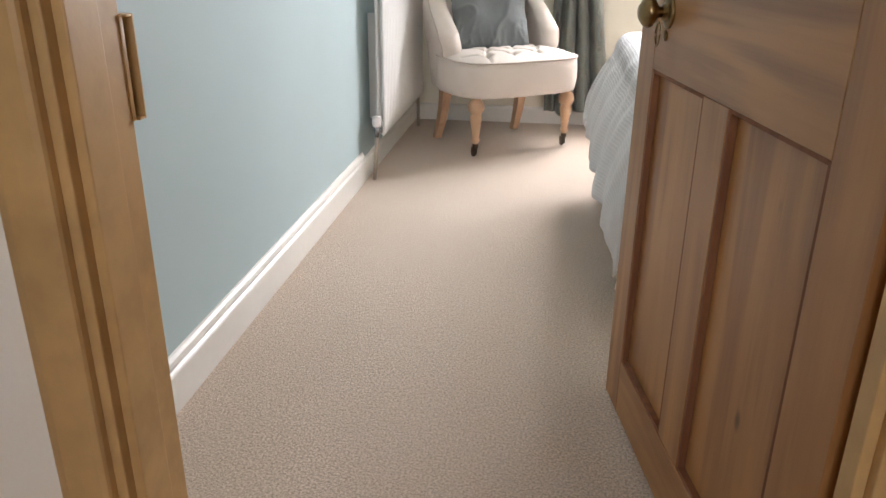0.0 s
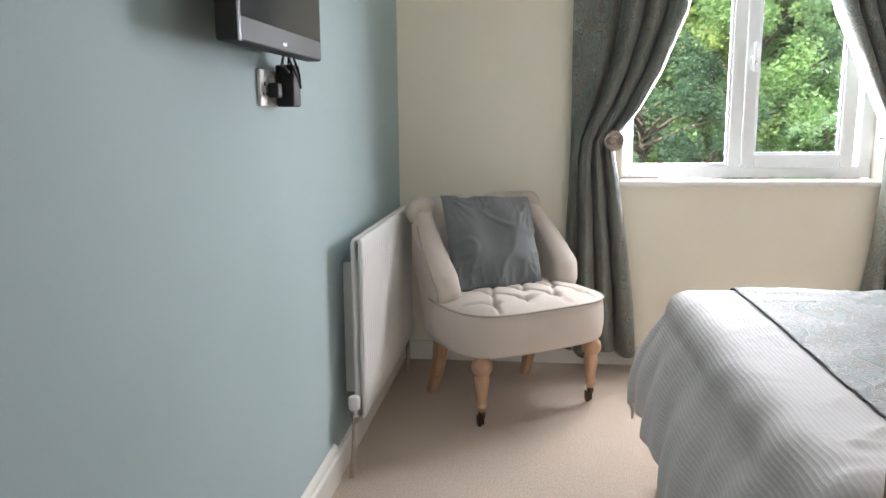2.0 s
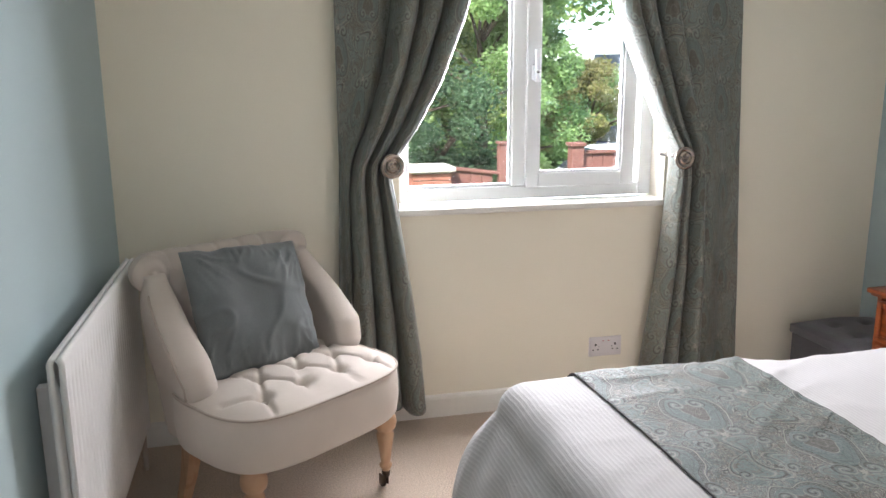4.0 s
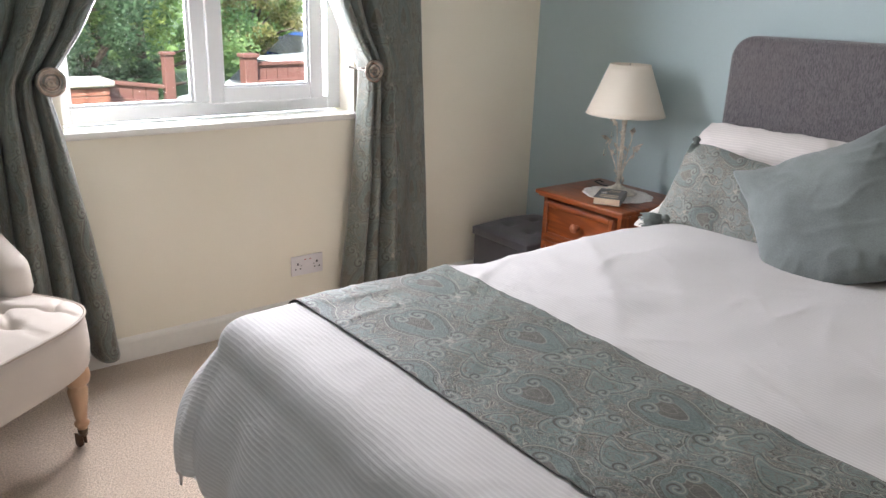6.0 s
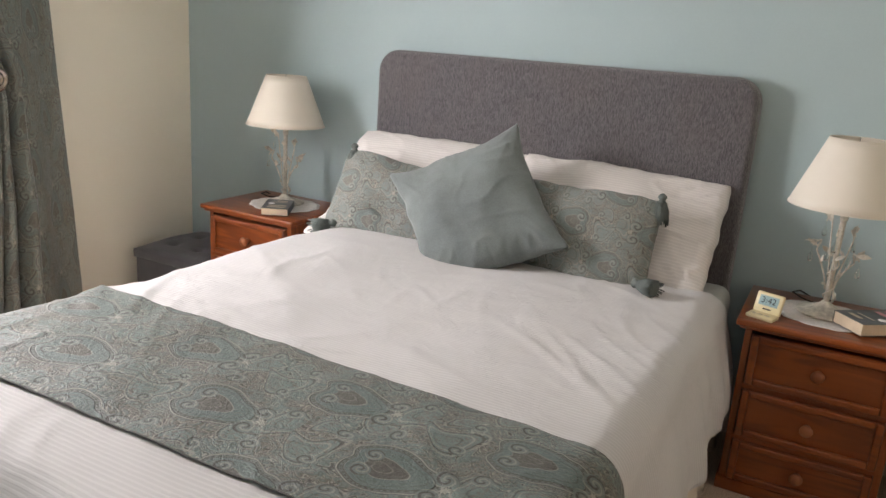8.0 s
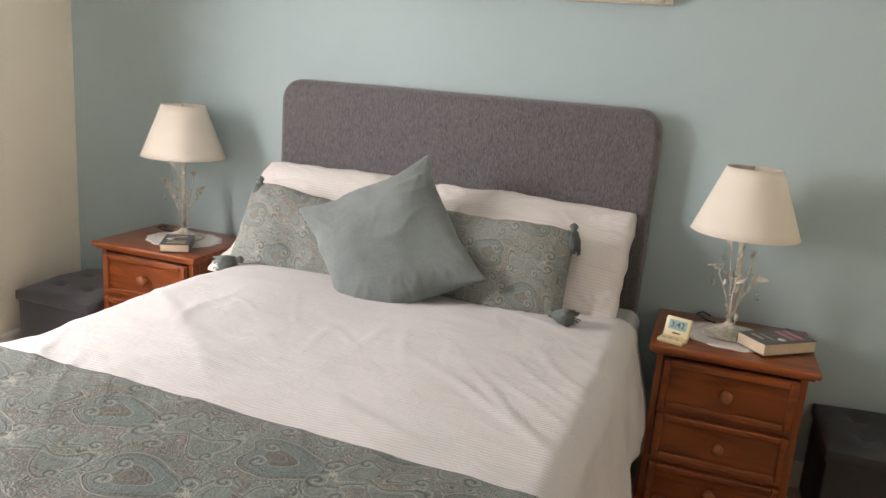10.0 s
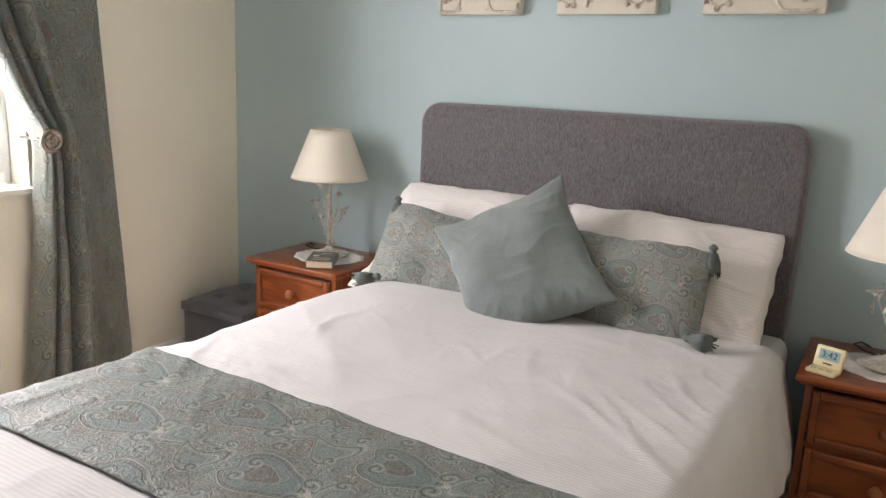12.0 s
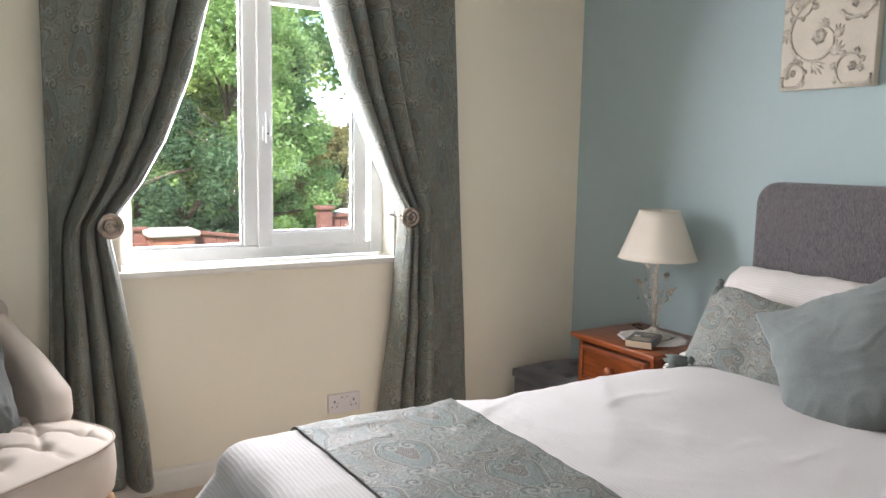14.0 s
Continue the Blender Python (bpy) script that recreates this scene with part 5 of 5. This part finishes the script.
    for k in range(5):
        a = k * 2.1
        leaf_blade(bm, (0.012 * math.cos(a), 0.012 * math.sin(a), 0.06 + 0.03 * k), (math.cos(a), math.sin(a), 0.9), 0.024, k)
    part("vine_leaves", bm, CREAMMETAL, l)
    sh = part("shade", grid(64, 8, lambda u, v: Vector(((0.162 - 0.080 * v) * math.cos(2 * math.pi * u), (0.162 - 0.080 * v) * math.sin(2 * math.pi * u), 0.334 + 0.204 * v))), SHADE, l, "tapered cream fabric shade", solid=0.0015)
    for r, z in ((0.1625, 0.335), (0.0825, 0.537)):
        part("shade_ring", tube([(r * math.cos(2 * math.pi * k / 64), r * math.sin(2 * math.pi * k / 64), z) for k in range(64)], 0.0016, 6, closed=True), SHADE, sh)
    part("shade_spokes", tube([(0.017, 0, 0.37), (0.082, 0, 0.537)], 0.0012, 5, tube([(-0.017, 0, 0.37), (-0.082, 0, 0.537)], 0.0012, 5)), CHROME, sh)
    part("flex", tube([(0.07, 0.02, 0.004), (0.11, 0.07, 0.004), (0.16, 0.1, 0.005), (0.2, 0.08, 0.004), (0.21, 0.03, -0.02)], 0.0028, 8), BLACKP, l, "dark lamp flex")


build_lamp(pose(3.015, 1.745, Z_TOP + 0.004), "cream leafy metal lamp with crystal drops, beside the clock", 1)
build_lamp(pose(3.035, 3.868, Z_TOP + 0.01, 0, 0, 40), "cream leafy metal lamp with cream shade on the window-side chest", 0)


def build_book(m, label, w, h, t, text):
    b = thing("book", label, "book", m, "paperback books")
    part("page_block", boxes((-w / 2 + 0.002, w / 2 - 0.003, -h / 2 + 0.002, h / 2 - 0.002, 0.001, t - 0.001)), PAPER, b, smooth=False)
    cv = part("cover", boxes((-w / 2, w / 2, -h / 2, h / 2, t - 0.001, t), (-w / 2, w / 2, -h / 2, h / 2, 0, 0.001), (-w / 2, -w / 2 + 0.0015, -h / 2, h / 2, 0.001, t - 0.001)), COVER, b, "dark glossy printed cover", smooth=False)
    specs = [(-w * 0.35, w * 0.32, h * (0.28 - 0.16 * k), h * (0.36 - 0.16 * k), t, t + 0.0006) for k in range(2)]
    part("title_bars", boxes(*specs), text, cv, smooth=False)
    part("author_bar", boxes((-w * 0.3, w * 0.1, -h * 0.36, -h * 0.3, t, t + 0.0006), (-w * 0.3, w * 0.25, -h * 0.2, -h * 0.18, t, t + 0.0006)), COVERTXT, cv, smooth=False)
    part("roundel", lathe([(0.013, 0), (0.013, 0.0006), (0, 0.0006)], 20), WHITEP, cv, m=pose(w * 0.25, -h * 0.05, t))


build_book(pose(2.955, 1.605, Z_TOP + 0.006, 0, 0, 219.5), "thick dark paperback with pink lettering beside the lamp", 0.12, 0.2, 0.036, PINKTXT)
build_book(pose(2.89, 3.785, Z_TOP + 0.012, 0, 0, 120), "dark paperback with buff lettering by the lamp", 0.108, 0.172, 0.028, COVERTXT)

clock = thing("travel_clock", "cream folding travel clock showing 3:42 on its grey screen", "clock", pose(2.87, 1.90, Z_TOP, 0, 0, -108) @ Matrix.Scale(1.02, 4))
part("base", boxes((-0.04, 0.04, -0.05, 0.0, 0.0, 0.012), bev=0.004, seg=3), CLOCKC, clock)
up = part("display_case", boxes((-0.04, 0.04, -0.007, 0.007, 0.0, 0.062), bev=0.005, seg=3), CLOCKC, clock, m=pose(0, 0.002, 0.008, -18))
part("lcd", boxes((-0.028, 0.028, -0.0082, -0.0072, 0.022, 0.052)), LCD, up, "grey blue display", smooth=False)
part("maker_bar", boxes((-0.012, 0.012, -0.0078, -0.0072, 0.010, 0.014)), DARKHOLE, up, smooth=False)
part("keys", boxes(*[(-0.03 + 0.02 * k, -0.016 + 0.02 * k, -0.038, -0.028, 0.012, 0.0135) for k in range(3)]), COVERTXT, clock, smooth=False)
txt = bpy.data.curves.new("time_text", "FONT")
txt.body, txt.size, txt.extrude, txt.align_x, txt.align_y = "3:42", 0.026, 0.0003, "CENTER", "CENTER"
tob = new("time_text", txt)
tob.data.materials.append(BLACKP)
tob.parent, tob.matrix_basis = up, pose(0, -0.0086, 0.037, 90)


# ---- storage stools ----
def build_stool(m, w, d, h, material, label):
    s = thing("storage_stool", label, "storage stool", m, "storage stools")
    part("box", boxes((0, d, 0, w, 0.0, h - 0.055), bev=0.006), material, s)
    bs = [(d * a, w * b) for a in (0.3, 0.7) for b in (0.3, 0.7)]

    def lid(u, v):
        x, y = -0.006 + (d + 0.012) * u, -0.006 + (w + 0.012) * v
        e = min(1, (min(u, 1 - u) * min(v, 1 - v)) * 40) ** 0.5
        dip = sum(0.018 * math.exp(-(math.hypot(x - p, y - q) / 0.025) ** 2) for p, q in bs)
        return Vector((x, y, h - 0.018 + 0.018 * e - dip))

    part("lid_cushion", grid(44, 44, lid), material, s)
    part("lid", boxes((-0.008, d + 0.008, -0.008, w + 0.008, h - 0.055, h - 0.017), bev=0.005, seg=3), material, s)


build_stool(pose(2.775, 4.13, 0), 0.365, 0.40, 0.325, OTTO, "charcoal fabric buttoned storage stool in the corner by the chest")
build_stool(pose(2.86, 1.04, 0), 0.38, 0.35, 0.335, OTTO_L, "black leatherette storage stool beside the bedside chest")


# ---- carved wall panels ----
def build_panel(y0, y1, seed, label):
    w = y1 - y0
    p = thing("carved_panel", label, "wall art", pose(W, (y0 + y1) / 2, 1.588, 0, 0, -90), "carved wall panels")
    part("canvas", boxes((-w / 2, w / 2, -0.036, -0.001, 0, w), bev=0.004, seg=3), PLASTER, p)
    rng = random.Random(seed)
    vines, leaves = bmesh.new(), bmesh.new()

    def add_leaf(x, z, a, s):
        n = 7
        for lobe in (-0.7, -0.35, 0.0, 0.35, 0.7):
            aa = a + lobe
            ln = s * (1 - 0.35 * abs(lobe))
            rows = []
            for k in range(n):
                t = k / (n - 1)
                hw = ln * 0.16 * math.sin(math.pi * min(1, 0.08 + t * 0.9))
                cx, cz = x + ln * t * math.cos(aa + 0.5 * t), z + ln * t * math.sin(aa + 0.5 * t)
                nx, nz = -math.sin(aa), math.cos(aa)
                cl = lambda q: max(-w / 2 + 0.004, min(w / 2 - 0.004, q))
                cz_ = lambda q: max(0.004, min(w - 0.004, q))
                rows.append([leaves.verts.new((cl(cx - nx * hw), -0.0362, cz_(cz - nz * hw))), leaves.verts.new((cl(cx), -0.0405 - 0.003 * math.sin(math.pi * t), cz_(cz))), leaves.verts.new((cl(cx + nx * hw), -0.0362, cz_(cz + nz * hw)))])
            for q, r in zip(rows, rows[1:]):
                for k in range(2):
                    leaves.faces.new((q[k], q[k + 1], r[k + 1], r[k]))

    for cx, cz, hand, size in ((-0.03, w * 0.52, 1, 0.125), (0.10, w * 0.2, -1, 0.07), (-0.12, w * 0.86, -1, 0.06), (0.11, w * 0.85, 1, 0.06), (-0.125, w * 0.17, 1, 0.055)):
        a0 = rng.uniform(0, 6.28)
        pts = []
        for k in range(40):
            t = k / 39
            r = size * (1.25 - 1.0 * t)
            a = a0 + hand * t * 6.6
            x, z = cx + r * math.cos(a), cz + r * math.sin(a)
            pts.append((max(-w / 2 + 0.01, min(w / 2 - 0.01, x)), -0.037, max(0.01, min(w - 0.01, z))))
            if k % 5 == 2:
                add_leaf(pts[-1][0], pts[-1][2], a + hand * rng.uniform(0.2, 1.2), size * rng.uniform(0.3, 0.5))
        tube(pts, lambda s: 0.0055 * (1 - 0.6 * s) + 0.001, 6, vines)
        for k in range(6):
            add_leaf(cx, cz, k * 1.05 + a0, size * 0.26)
    part("carved_vines", vines, RELIEF, p, "raised scrolling stems")
    part("carved_leaves", leaves, RELIEF, p, "raised acanthus leaves")


build_panel(3.099, 3.453, 1, "square off-white plaque carved with scrolling leaves, beside the bed lamp")
build_panel(2.594, 2.954, 2, "square off-white plaque carved with scrolling leaves, between two others")
build_panel(2.069, 2.438, 3, "square off-white plaque carved with scrolling leaves, hung above the white pillow")


# ---- outside ----
G = -0.75
fixed("ground", boxes((-400, 400, L + 0.22, 800, G - 0.4, G)), GRASS)
fixed("drive", boxes((-8, 26, 10.6, 15.4, G, G + 0.02)), GRAVEL)
fixed("outer_wall", boxes((-1.5, 5.5, L + 0.221, L + 0.3, G - 0.2, -0.02)), BRICKM)

pier = thing("brick_pier", "red brick gate pier with a pale stone cap", "gate pier", pose(2.26, 9.7, G))
part("core", boxes((-0.19, 0.19, -0.19, 0.19, 0, 1.20)), MORTAR, pier, smooth=False)
part("cap_stone", boxes((-0.25, 0.25, -0.25, 0.25, 1.21, 1.265), bev=0.012), STONE, pier, "pale stone cap")


def brick_mesh():
    bm = boxes((-0.1075, 0.1075, -0.051, 0.051, 0, 0.065), bev=0.003, seg=1)
    me = bpy.data.meshes.new("brick")
    bm.to_mesh(me)
    bm.free()
    me.materials.append(BRICKM)
    return me


bme = brick_mesh()
for course in range(16):
    z = 0.004 + course * 0.075
    for side in range(4):
        for k in range(2):
            ob = new("brick", bme)
            ob.parent = pier
            off = (-0.1 if k == 0 else 0.115) if course % 2 else (-0.115 if k == 0 else 0.1)
            ob.matrix_basis = pose(0, 0, 0, 0, 0, 90 * side) @ pose(off * 0.82, -0.158, z)


def build_fence(m, length, height, slope, label, post_high=0.0):
    f = thing("fence", label, "fence", m, "garden fences")
    n = int(length / 0.125)
    bm = boxes((0, 0.12, -0.009, 0.009, 0, 1.0), bev=0.003, seg=1)
    me = bpy.data.meshes.new("board")
    bm.to_mesh(me)
    bm.free()
    me.materials.append(FENCE)
    for k in range(n):
        ob = new("board", me)
        ob.parent = f
        ob.matrix_basis = pose(k * 0.125, 0, 0.03) @ Matrix.Diagonal((1, 1, height - 0.06 + slope * k / n, 1))
    bm = boxes((0, length, -0.035, 0.03, -0.035, 0.0), bev=0.004)
    for v in bm.verts:
        v.co.z += height + slope * v.co.x / length
    part("top_rail", bm, FENCE, f, smooth=False)
    bm = boxes((0, length, -0.045, -0.01, -0.03, 0.03), bev=0.004)
    for v in bm.verts:
        v.co.z += height * 0.85 + slope * v.co.x / length
    part("cross_rail", bm, FENCE, f, smooth=False)
    if post_high:
        part("post", boxes((length, length + 0.10, -0.05, 0.05, 0, post_high), bev=0.006), FENCE, f, smooth=False)
        part("post_cap", boxes((length - 0.015, length + 0.115, -0.065, 0.065, post_high, post_high + 0.03), bev=0.006), FENCE, f, smooth=False)


build_fence(pose(-2.2, 9.8, G), 4.26, 1.29, 0.0, "red-brown stained board fence running up to the brick pier")
build_fence(pose(2.46, 9.62, G), 0.56, 1.26, -0.07, "red-brown stained board fence falling away from the brick pier", 1.48)
build_fence(pose(3.94, 9.5, G), 2.4, 1.40, 0.02, "red-brown stained board fence by the parked car")
gp = thing("gate_post", "square red-brown gate post with a flat cap", "gate post", pose(3.80, 9.5, G))
part("post", boxes((0, 0.14, -0.07, 0.07, 0, 1.45), bev=0.006), FENCE, gp, smooth=False)
part("cap", boxes((-0.02, 0.16, -0.09, 0.09, 1.45, 1.49), bev=0.008), FENCE, gp, smooth=False)


def build_car(m, paint, label):
    c = thing("car", label, "car", m, "parked cars")
    prof = [(-2.1, 0.35), (-2.12, 0.62), (-1.95, 0.8), (-1.15, 0.93), (-0.55, 1.4), (0.7, 1.45), (1.55, 1.0), (2.0, 0.95), (2.1, 0.6), (2.08, 0.35)]
    bm = bmesh.new()
    rows = []
    for y, k in ((-0.84, 0.96), (-0.78, 1.0), (0, 1.02), (0.78, 1.0), (0.84, 0.96)):
        rows.append([bm.verts.new((x, y * (0.82 if z > 1.2 else 1), 0.3 + (z - 0.3) * k)) for x, z in prof])
    for p, q in zip(rows, rows[1:]):
        for k in range(len(prof)):
            bm.faces.new((p[k], p[(k + 1) % len(prof)], q[(k + 1) % len(prof)], q[k]))
    bm.faces.new(rows[0][::-1])
    bm.faces.new(rows[-1])
    bmesh.ops.recalc_face_normals(bm, faces=bm.faces)
    bmesh.ops.bevel(bm, geom=list(bm.edges), offset=0.03, segments=2, affect="EDGES", clamp_overlap=True)
    part("body", bm, paint, c, sharp=40)
    for s in (-1, 1):
        part("side_window", boxes((-0.75, 0.95, s * 0.745 - 0.03, s * 0.745 + 0.03, 1.0, 1.32), bev=0.02), SCREEN, c, "dark side window")
        for x in (-1.3, 1.35):
            wh = part("wheel", lathe([(0.2, -0.09), (0.31, -0.09), (0.32, 0), (0.31, 0.09), (0.2, 0.09)], 28), BLACKP, c, m=pose(x, s * 0.78, 0.32, 90))
            part("rim", lathe([(0.0, -0.06), (0.19, -0.095), (0.2, -0.08), (0.2, 0.08), (0.19, 0.095), (0, 0.06)], 20), CHROME, wh)
        part("tail_light", boxes((-2.14, -2.05, s * 0.6 - 0.12, s * 0.6 + 0.12, 0.62, 0.78), bev=0.02), REDP, c, "red tail light")
    part("windscreen", boxes((-0.02, 0.02, -0.62, 0.62, -0.28, 0.28), bev=0.01), SCREEN, c, m=pose(1.16, 0, 1.24, 0, -62), smooth=False)
    part("rear_window", boxes((-0.02, 0.02, -0.6, 0.6, -0.25, 0.25), bev=0.01), SCREEN, c, m=pose(-0.88, 0, 1.2, 0, 52), smooth=False)


build_car(pose(7.8, 14.5, G + 0.02, 0, 0, 4), CARB, "blue parked car beyond the fence")
build_car(pose(5.7, 11.6, G + 0.02, 0, 0, 5) @ Matrix.Scale(0.88, 4), CARW, "white parked car beyond the fence")


def leaves_mesh(name, rng, clumps, per, size, material, parent, flat=0.0):
    """Many small folded leaves about the clumps, in one mesh."""
    n = len(clumps) * per
    c = np.repeat(np.array([q[:3] for q in clumps]), per, 0)
    rad = np.repeat(np.array([q[3] for q in clumps]), per)[:, None]
    d = rng.normal(size=(n, 3))
    d /= np.linalg.norm(d, axis=1)[:, None]
    d[:, 2] *= 1 - flat
    c = c + d * rad * rng.uniform(0.35, 1.05, (n, 1))
    a = rng.normal(size=(n, 3))
    a[:, 2] *= 0.6
    a /= np.linalg.norm(a, axis=1)[:, None]
    b = np.cross(a, rng.normal(size=(n, 3)))
    b /= np.linalg.norm(b, axis=1)[:, None]
    s = size * rng.uniform(0.6, 1.4, (n, 1))
    v = np.stack([c - a * s, c + b * s * 0.5, c + a * s, c - b * s * 0.5], 1).reshape(-1, 3)
    me = bpy.data.meshes.new(name)
    me.vertices.add(4 * n)
    me.vertices.foreach_set("co", v.ravel())
    me.loops.add(4 * n)
    me.loops.foreach_set("vertex_index", np.arange(4 * n, dtype=np.int32))
    me.polygons.add(n)
    me.polygons.foreach_set("loop_start", np.arange(0, 4 * n, 4, dtype=np.int32))
    me.update(calc_edges=True)
    me.materials.append(material)
    ob = new(name, me)
    ob.parent = parent
    return tagged(ob, kind="stuff")


def build_tree(x, y, height, radius, seed, leaf, label, size=0.055, low=0.1, count=70, per=260, layered=False, name="tree"):
    t = thing(name, label, "tree", pose(x, y, G))
    rng = np.random.default_rng(seed)
    r2 = random.Random(seed)
    part("trunk", tube([(0, 0, -0.1), (0.05, 0.03, height * 0.3), (-0.04, 0.06, height * 0.6), (0.02, 0, height * 0.92)], lambda s: 0.03 * height * (1 - 0.85 * s) * 0.6, 10), BARK, t)
    limbs = bmesh.new()
    clumps = []
    for k in range(count):
        a, hh = r2.uniform(0, 6.283), low + (0.98 - low) * (r2.random() ** 0.85)
        wide = radius * (1.0 - 0.75 * max(0, hh - 0.25)) if layered else radius * math.sqrt(max(0.05, 1 - (2 * hh - 0.85) ** 2 * 0.8))
        rr = wide * (0.35 + 0.65 * r2.random() ** 0.6)
        p = (rr * math.cos(a), rr * math.sin(a), hh * height)
        clumps.append((*p, r2.uniform(0.28, 0.6) * radius / 2.2))
        if k % 3 == 0:
            tube([(0, 0, hh * height * 0.75), (p[0] * 0.5, p[1] * 0.5, hh * height * 0.9), p], lambda s: 0.035 * (1 - 0.8 * s) + 0.004, 5, limbs)
    part("limbs", limbs, BARK, t)
    leaves_mesh("crown", rng, clumps, int(per * 1.9), size * 0.68, leaf, t, 0.55 if layered else 0.1)
    return t


for args in (
    (-3.2, 13.6, 6.5, 2.2, 1, LEAF_B, "tall yellow-green conifer beyond the fence", 0.07, 0.12, 80, 260, True),
    (0.6, 14.6, 8.0, 2.6, 2, LEAF_B, "tall conifer with bright layered tips", 0.07, 0.2, 110, 260, True),
    (3.0, 15.6, 8.5, 2.5, 3, LEAF_B, "tall conifer with light green tips behind the hedge", 0.07, 0.2, 100, 260, True),
    (2.2, 12.6, 3.0, 1.6, 4, LEAF_C, "dark green shrub behind the brick pier", 0.05, 0.1, 60, 240),
    (0.2, 12.8, 2.7, 1.6, 5, LEAF_C, "dark green shrub behind the fence", 0.05, 0.1, 60, 240),
    (4.0, 13.6, 4.6, 1.5, 6, LEAF_A, "broad-leaved green tree behind the gate", 0.06, 0.08, 90, 260),
    (4.4, 17.4, 7.0, 2.2, 7, LEAF_B, "green tree beyond the drive", 0.07, 0.1, 90, 240),
    (-1.4, 12.9, 2.9, 1.8, 8, LEAF_A, "green shrub with light leaves by the fence", 0.055, 0.1, 60, 240),
    (7.2, 16.6, 2.5, 1.3, 9, LEAF_R, "red and yellow leaved shrub beyond the cars", 0.06, 0.05, 60, 220),
    (9.2, 19.2, 2.5, 1.7, 10, LEAF_A, "green shrub beyond the cars", 0.07, 0.05, 60, 220),
    (-6.8, 15.5, 7.0, 2.8, 12, LEAF_A, "large green tree far along the fence", 0.08, 0.1, 90, 240),
    (2.95, 12.0, 1.9, 0.75, 13, LEAF_C, "low dark shrub behind the fence post", 0.045, 0.02, 40, 220),
):
    build_tree(*args)
far = new("backdrop")
tagged(far, kind="structure")
rngb = np.random.default_rng(5)
r3 = random.Random(9)
wood_clumps = [(r3.uniform(-28, 10.0), r3.uniform(24, 30), G + r3.uniform(0, 11.0), r3.uniform(0.9, 1.8)) for _ in range(260)] + [(r3.uniform(9.5, 16.5), r3.uniform(24, 30), G + r3.uniform(5.2, 10.5), r3.uniform(0.9, 1.6)) for _ in range(70)] + [(r3.uniform(18, 30), r3.uniform(24, 32), G + r3.uniform(0, 7), r3.uniform(0.9, 1.8)) for _ in range(70)]
far_woods = leaves_mesh("far_woods", rngb, wood_clumps, 170, 0.16, LEAF_A, None)
bpy.data.objects.remove(far)


def build_house(m):
    h = thing("house", "low white rendered house with a dark slate roof beyond the trees", "house", m)
    bm = boxes((-4, 4, -3, 3, 0, 1.95))
    part("wall", bm, RENDERW, h, smooth=False)
    rf = bmesh.new()
    pts = [rf.verts.new(p) for p in ((-4.4, -3.4, 1.85), (4.4, -3.4, 1.85), (4.4, 0, 3.3), (-4.4, 0, 3.3), (4.4, 3.4, 1.85), (-4.4, 3.4, 1.85))]
    rf.faces.new((pts[0], pts[1], pts[2], pts[3]))
    rf.faces.new((pts[3], pts[2], pts[4], pts[5]))
    part("roof", rf, ROOFT, h, smooth=False, solid=0.15)
    for x in (-2.4, 0.2, 2.4):
        w = part("window", boxes((x - 0.5, x + 0.5, -3.06, -2.98, 0.6, 1.5)), SCREEN, h, smooth=False)
        part("window_frame", boxes((x - 0.56, x - 0.5, -3.1, -2.98, 0.54, 1.56), (x + 0.5, x + 0.56, -3.1, -2.98, 0.54, 1.56), (x - 0.5, x + 0.5, -3.1, -2.98, 0.54, 0.6), (x - 0.5, x + 0.5, -3.1, -2.98, 1.5, 1.56)), UPVC, w, smooth=False)


build_house(pose(18.6, 31, G, 0, 0, -20))
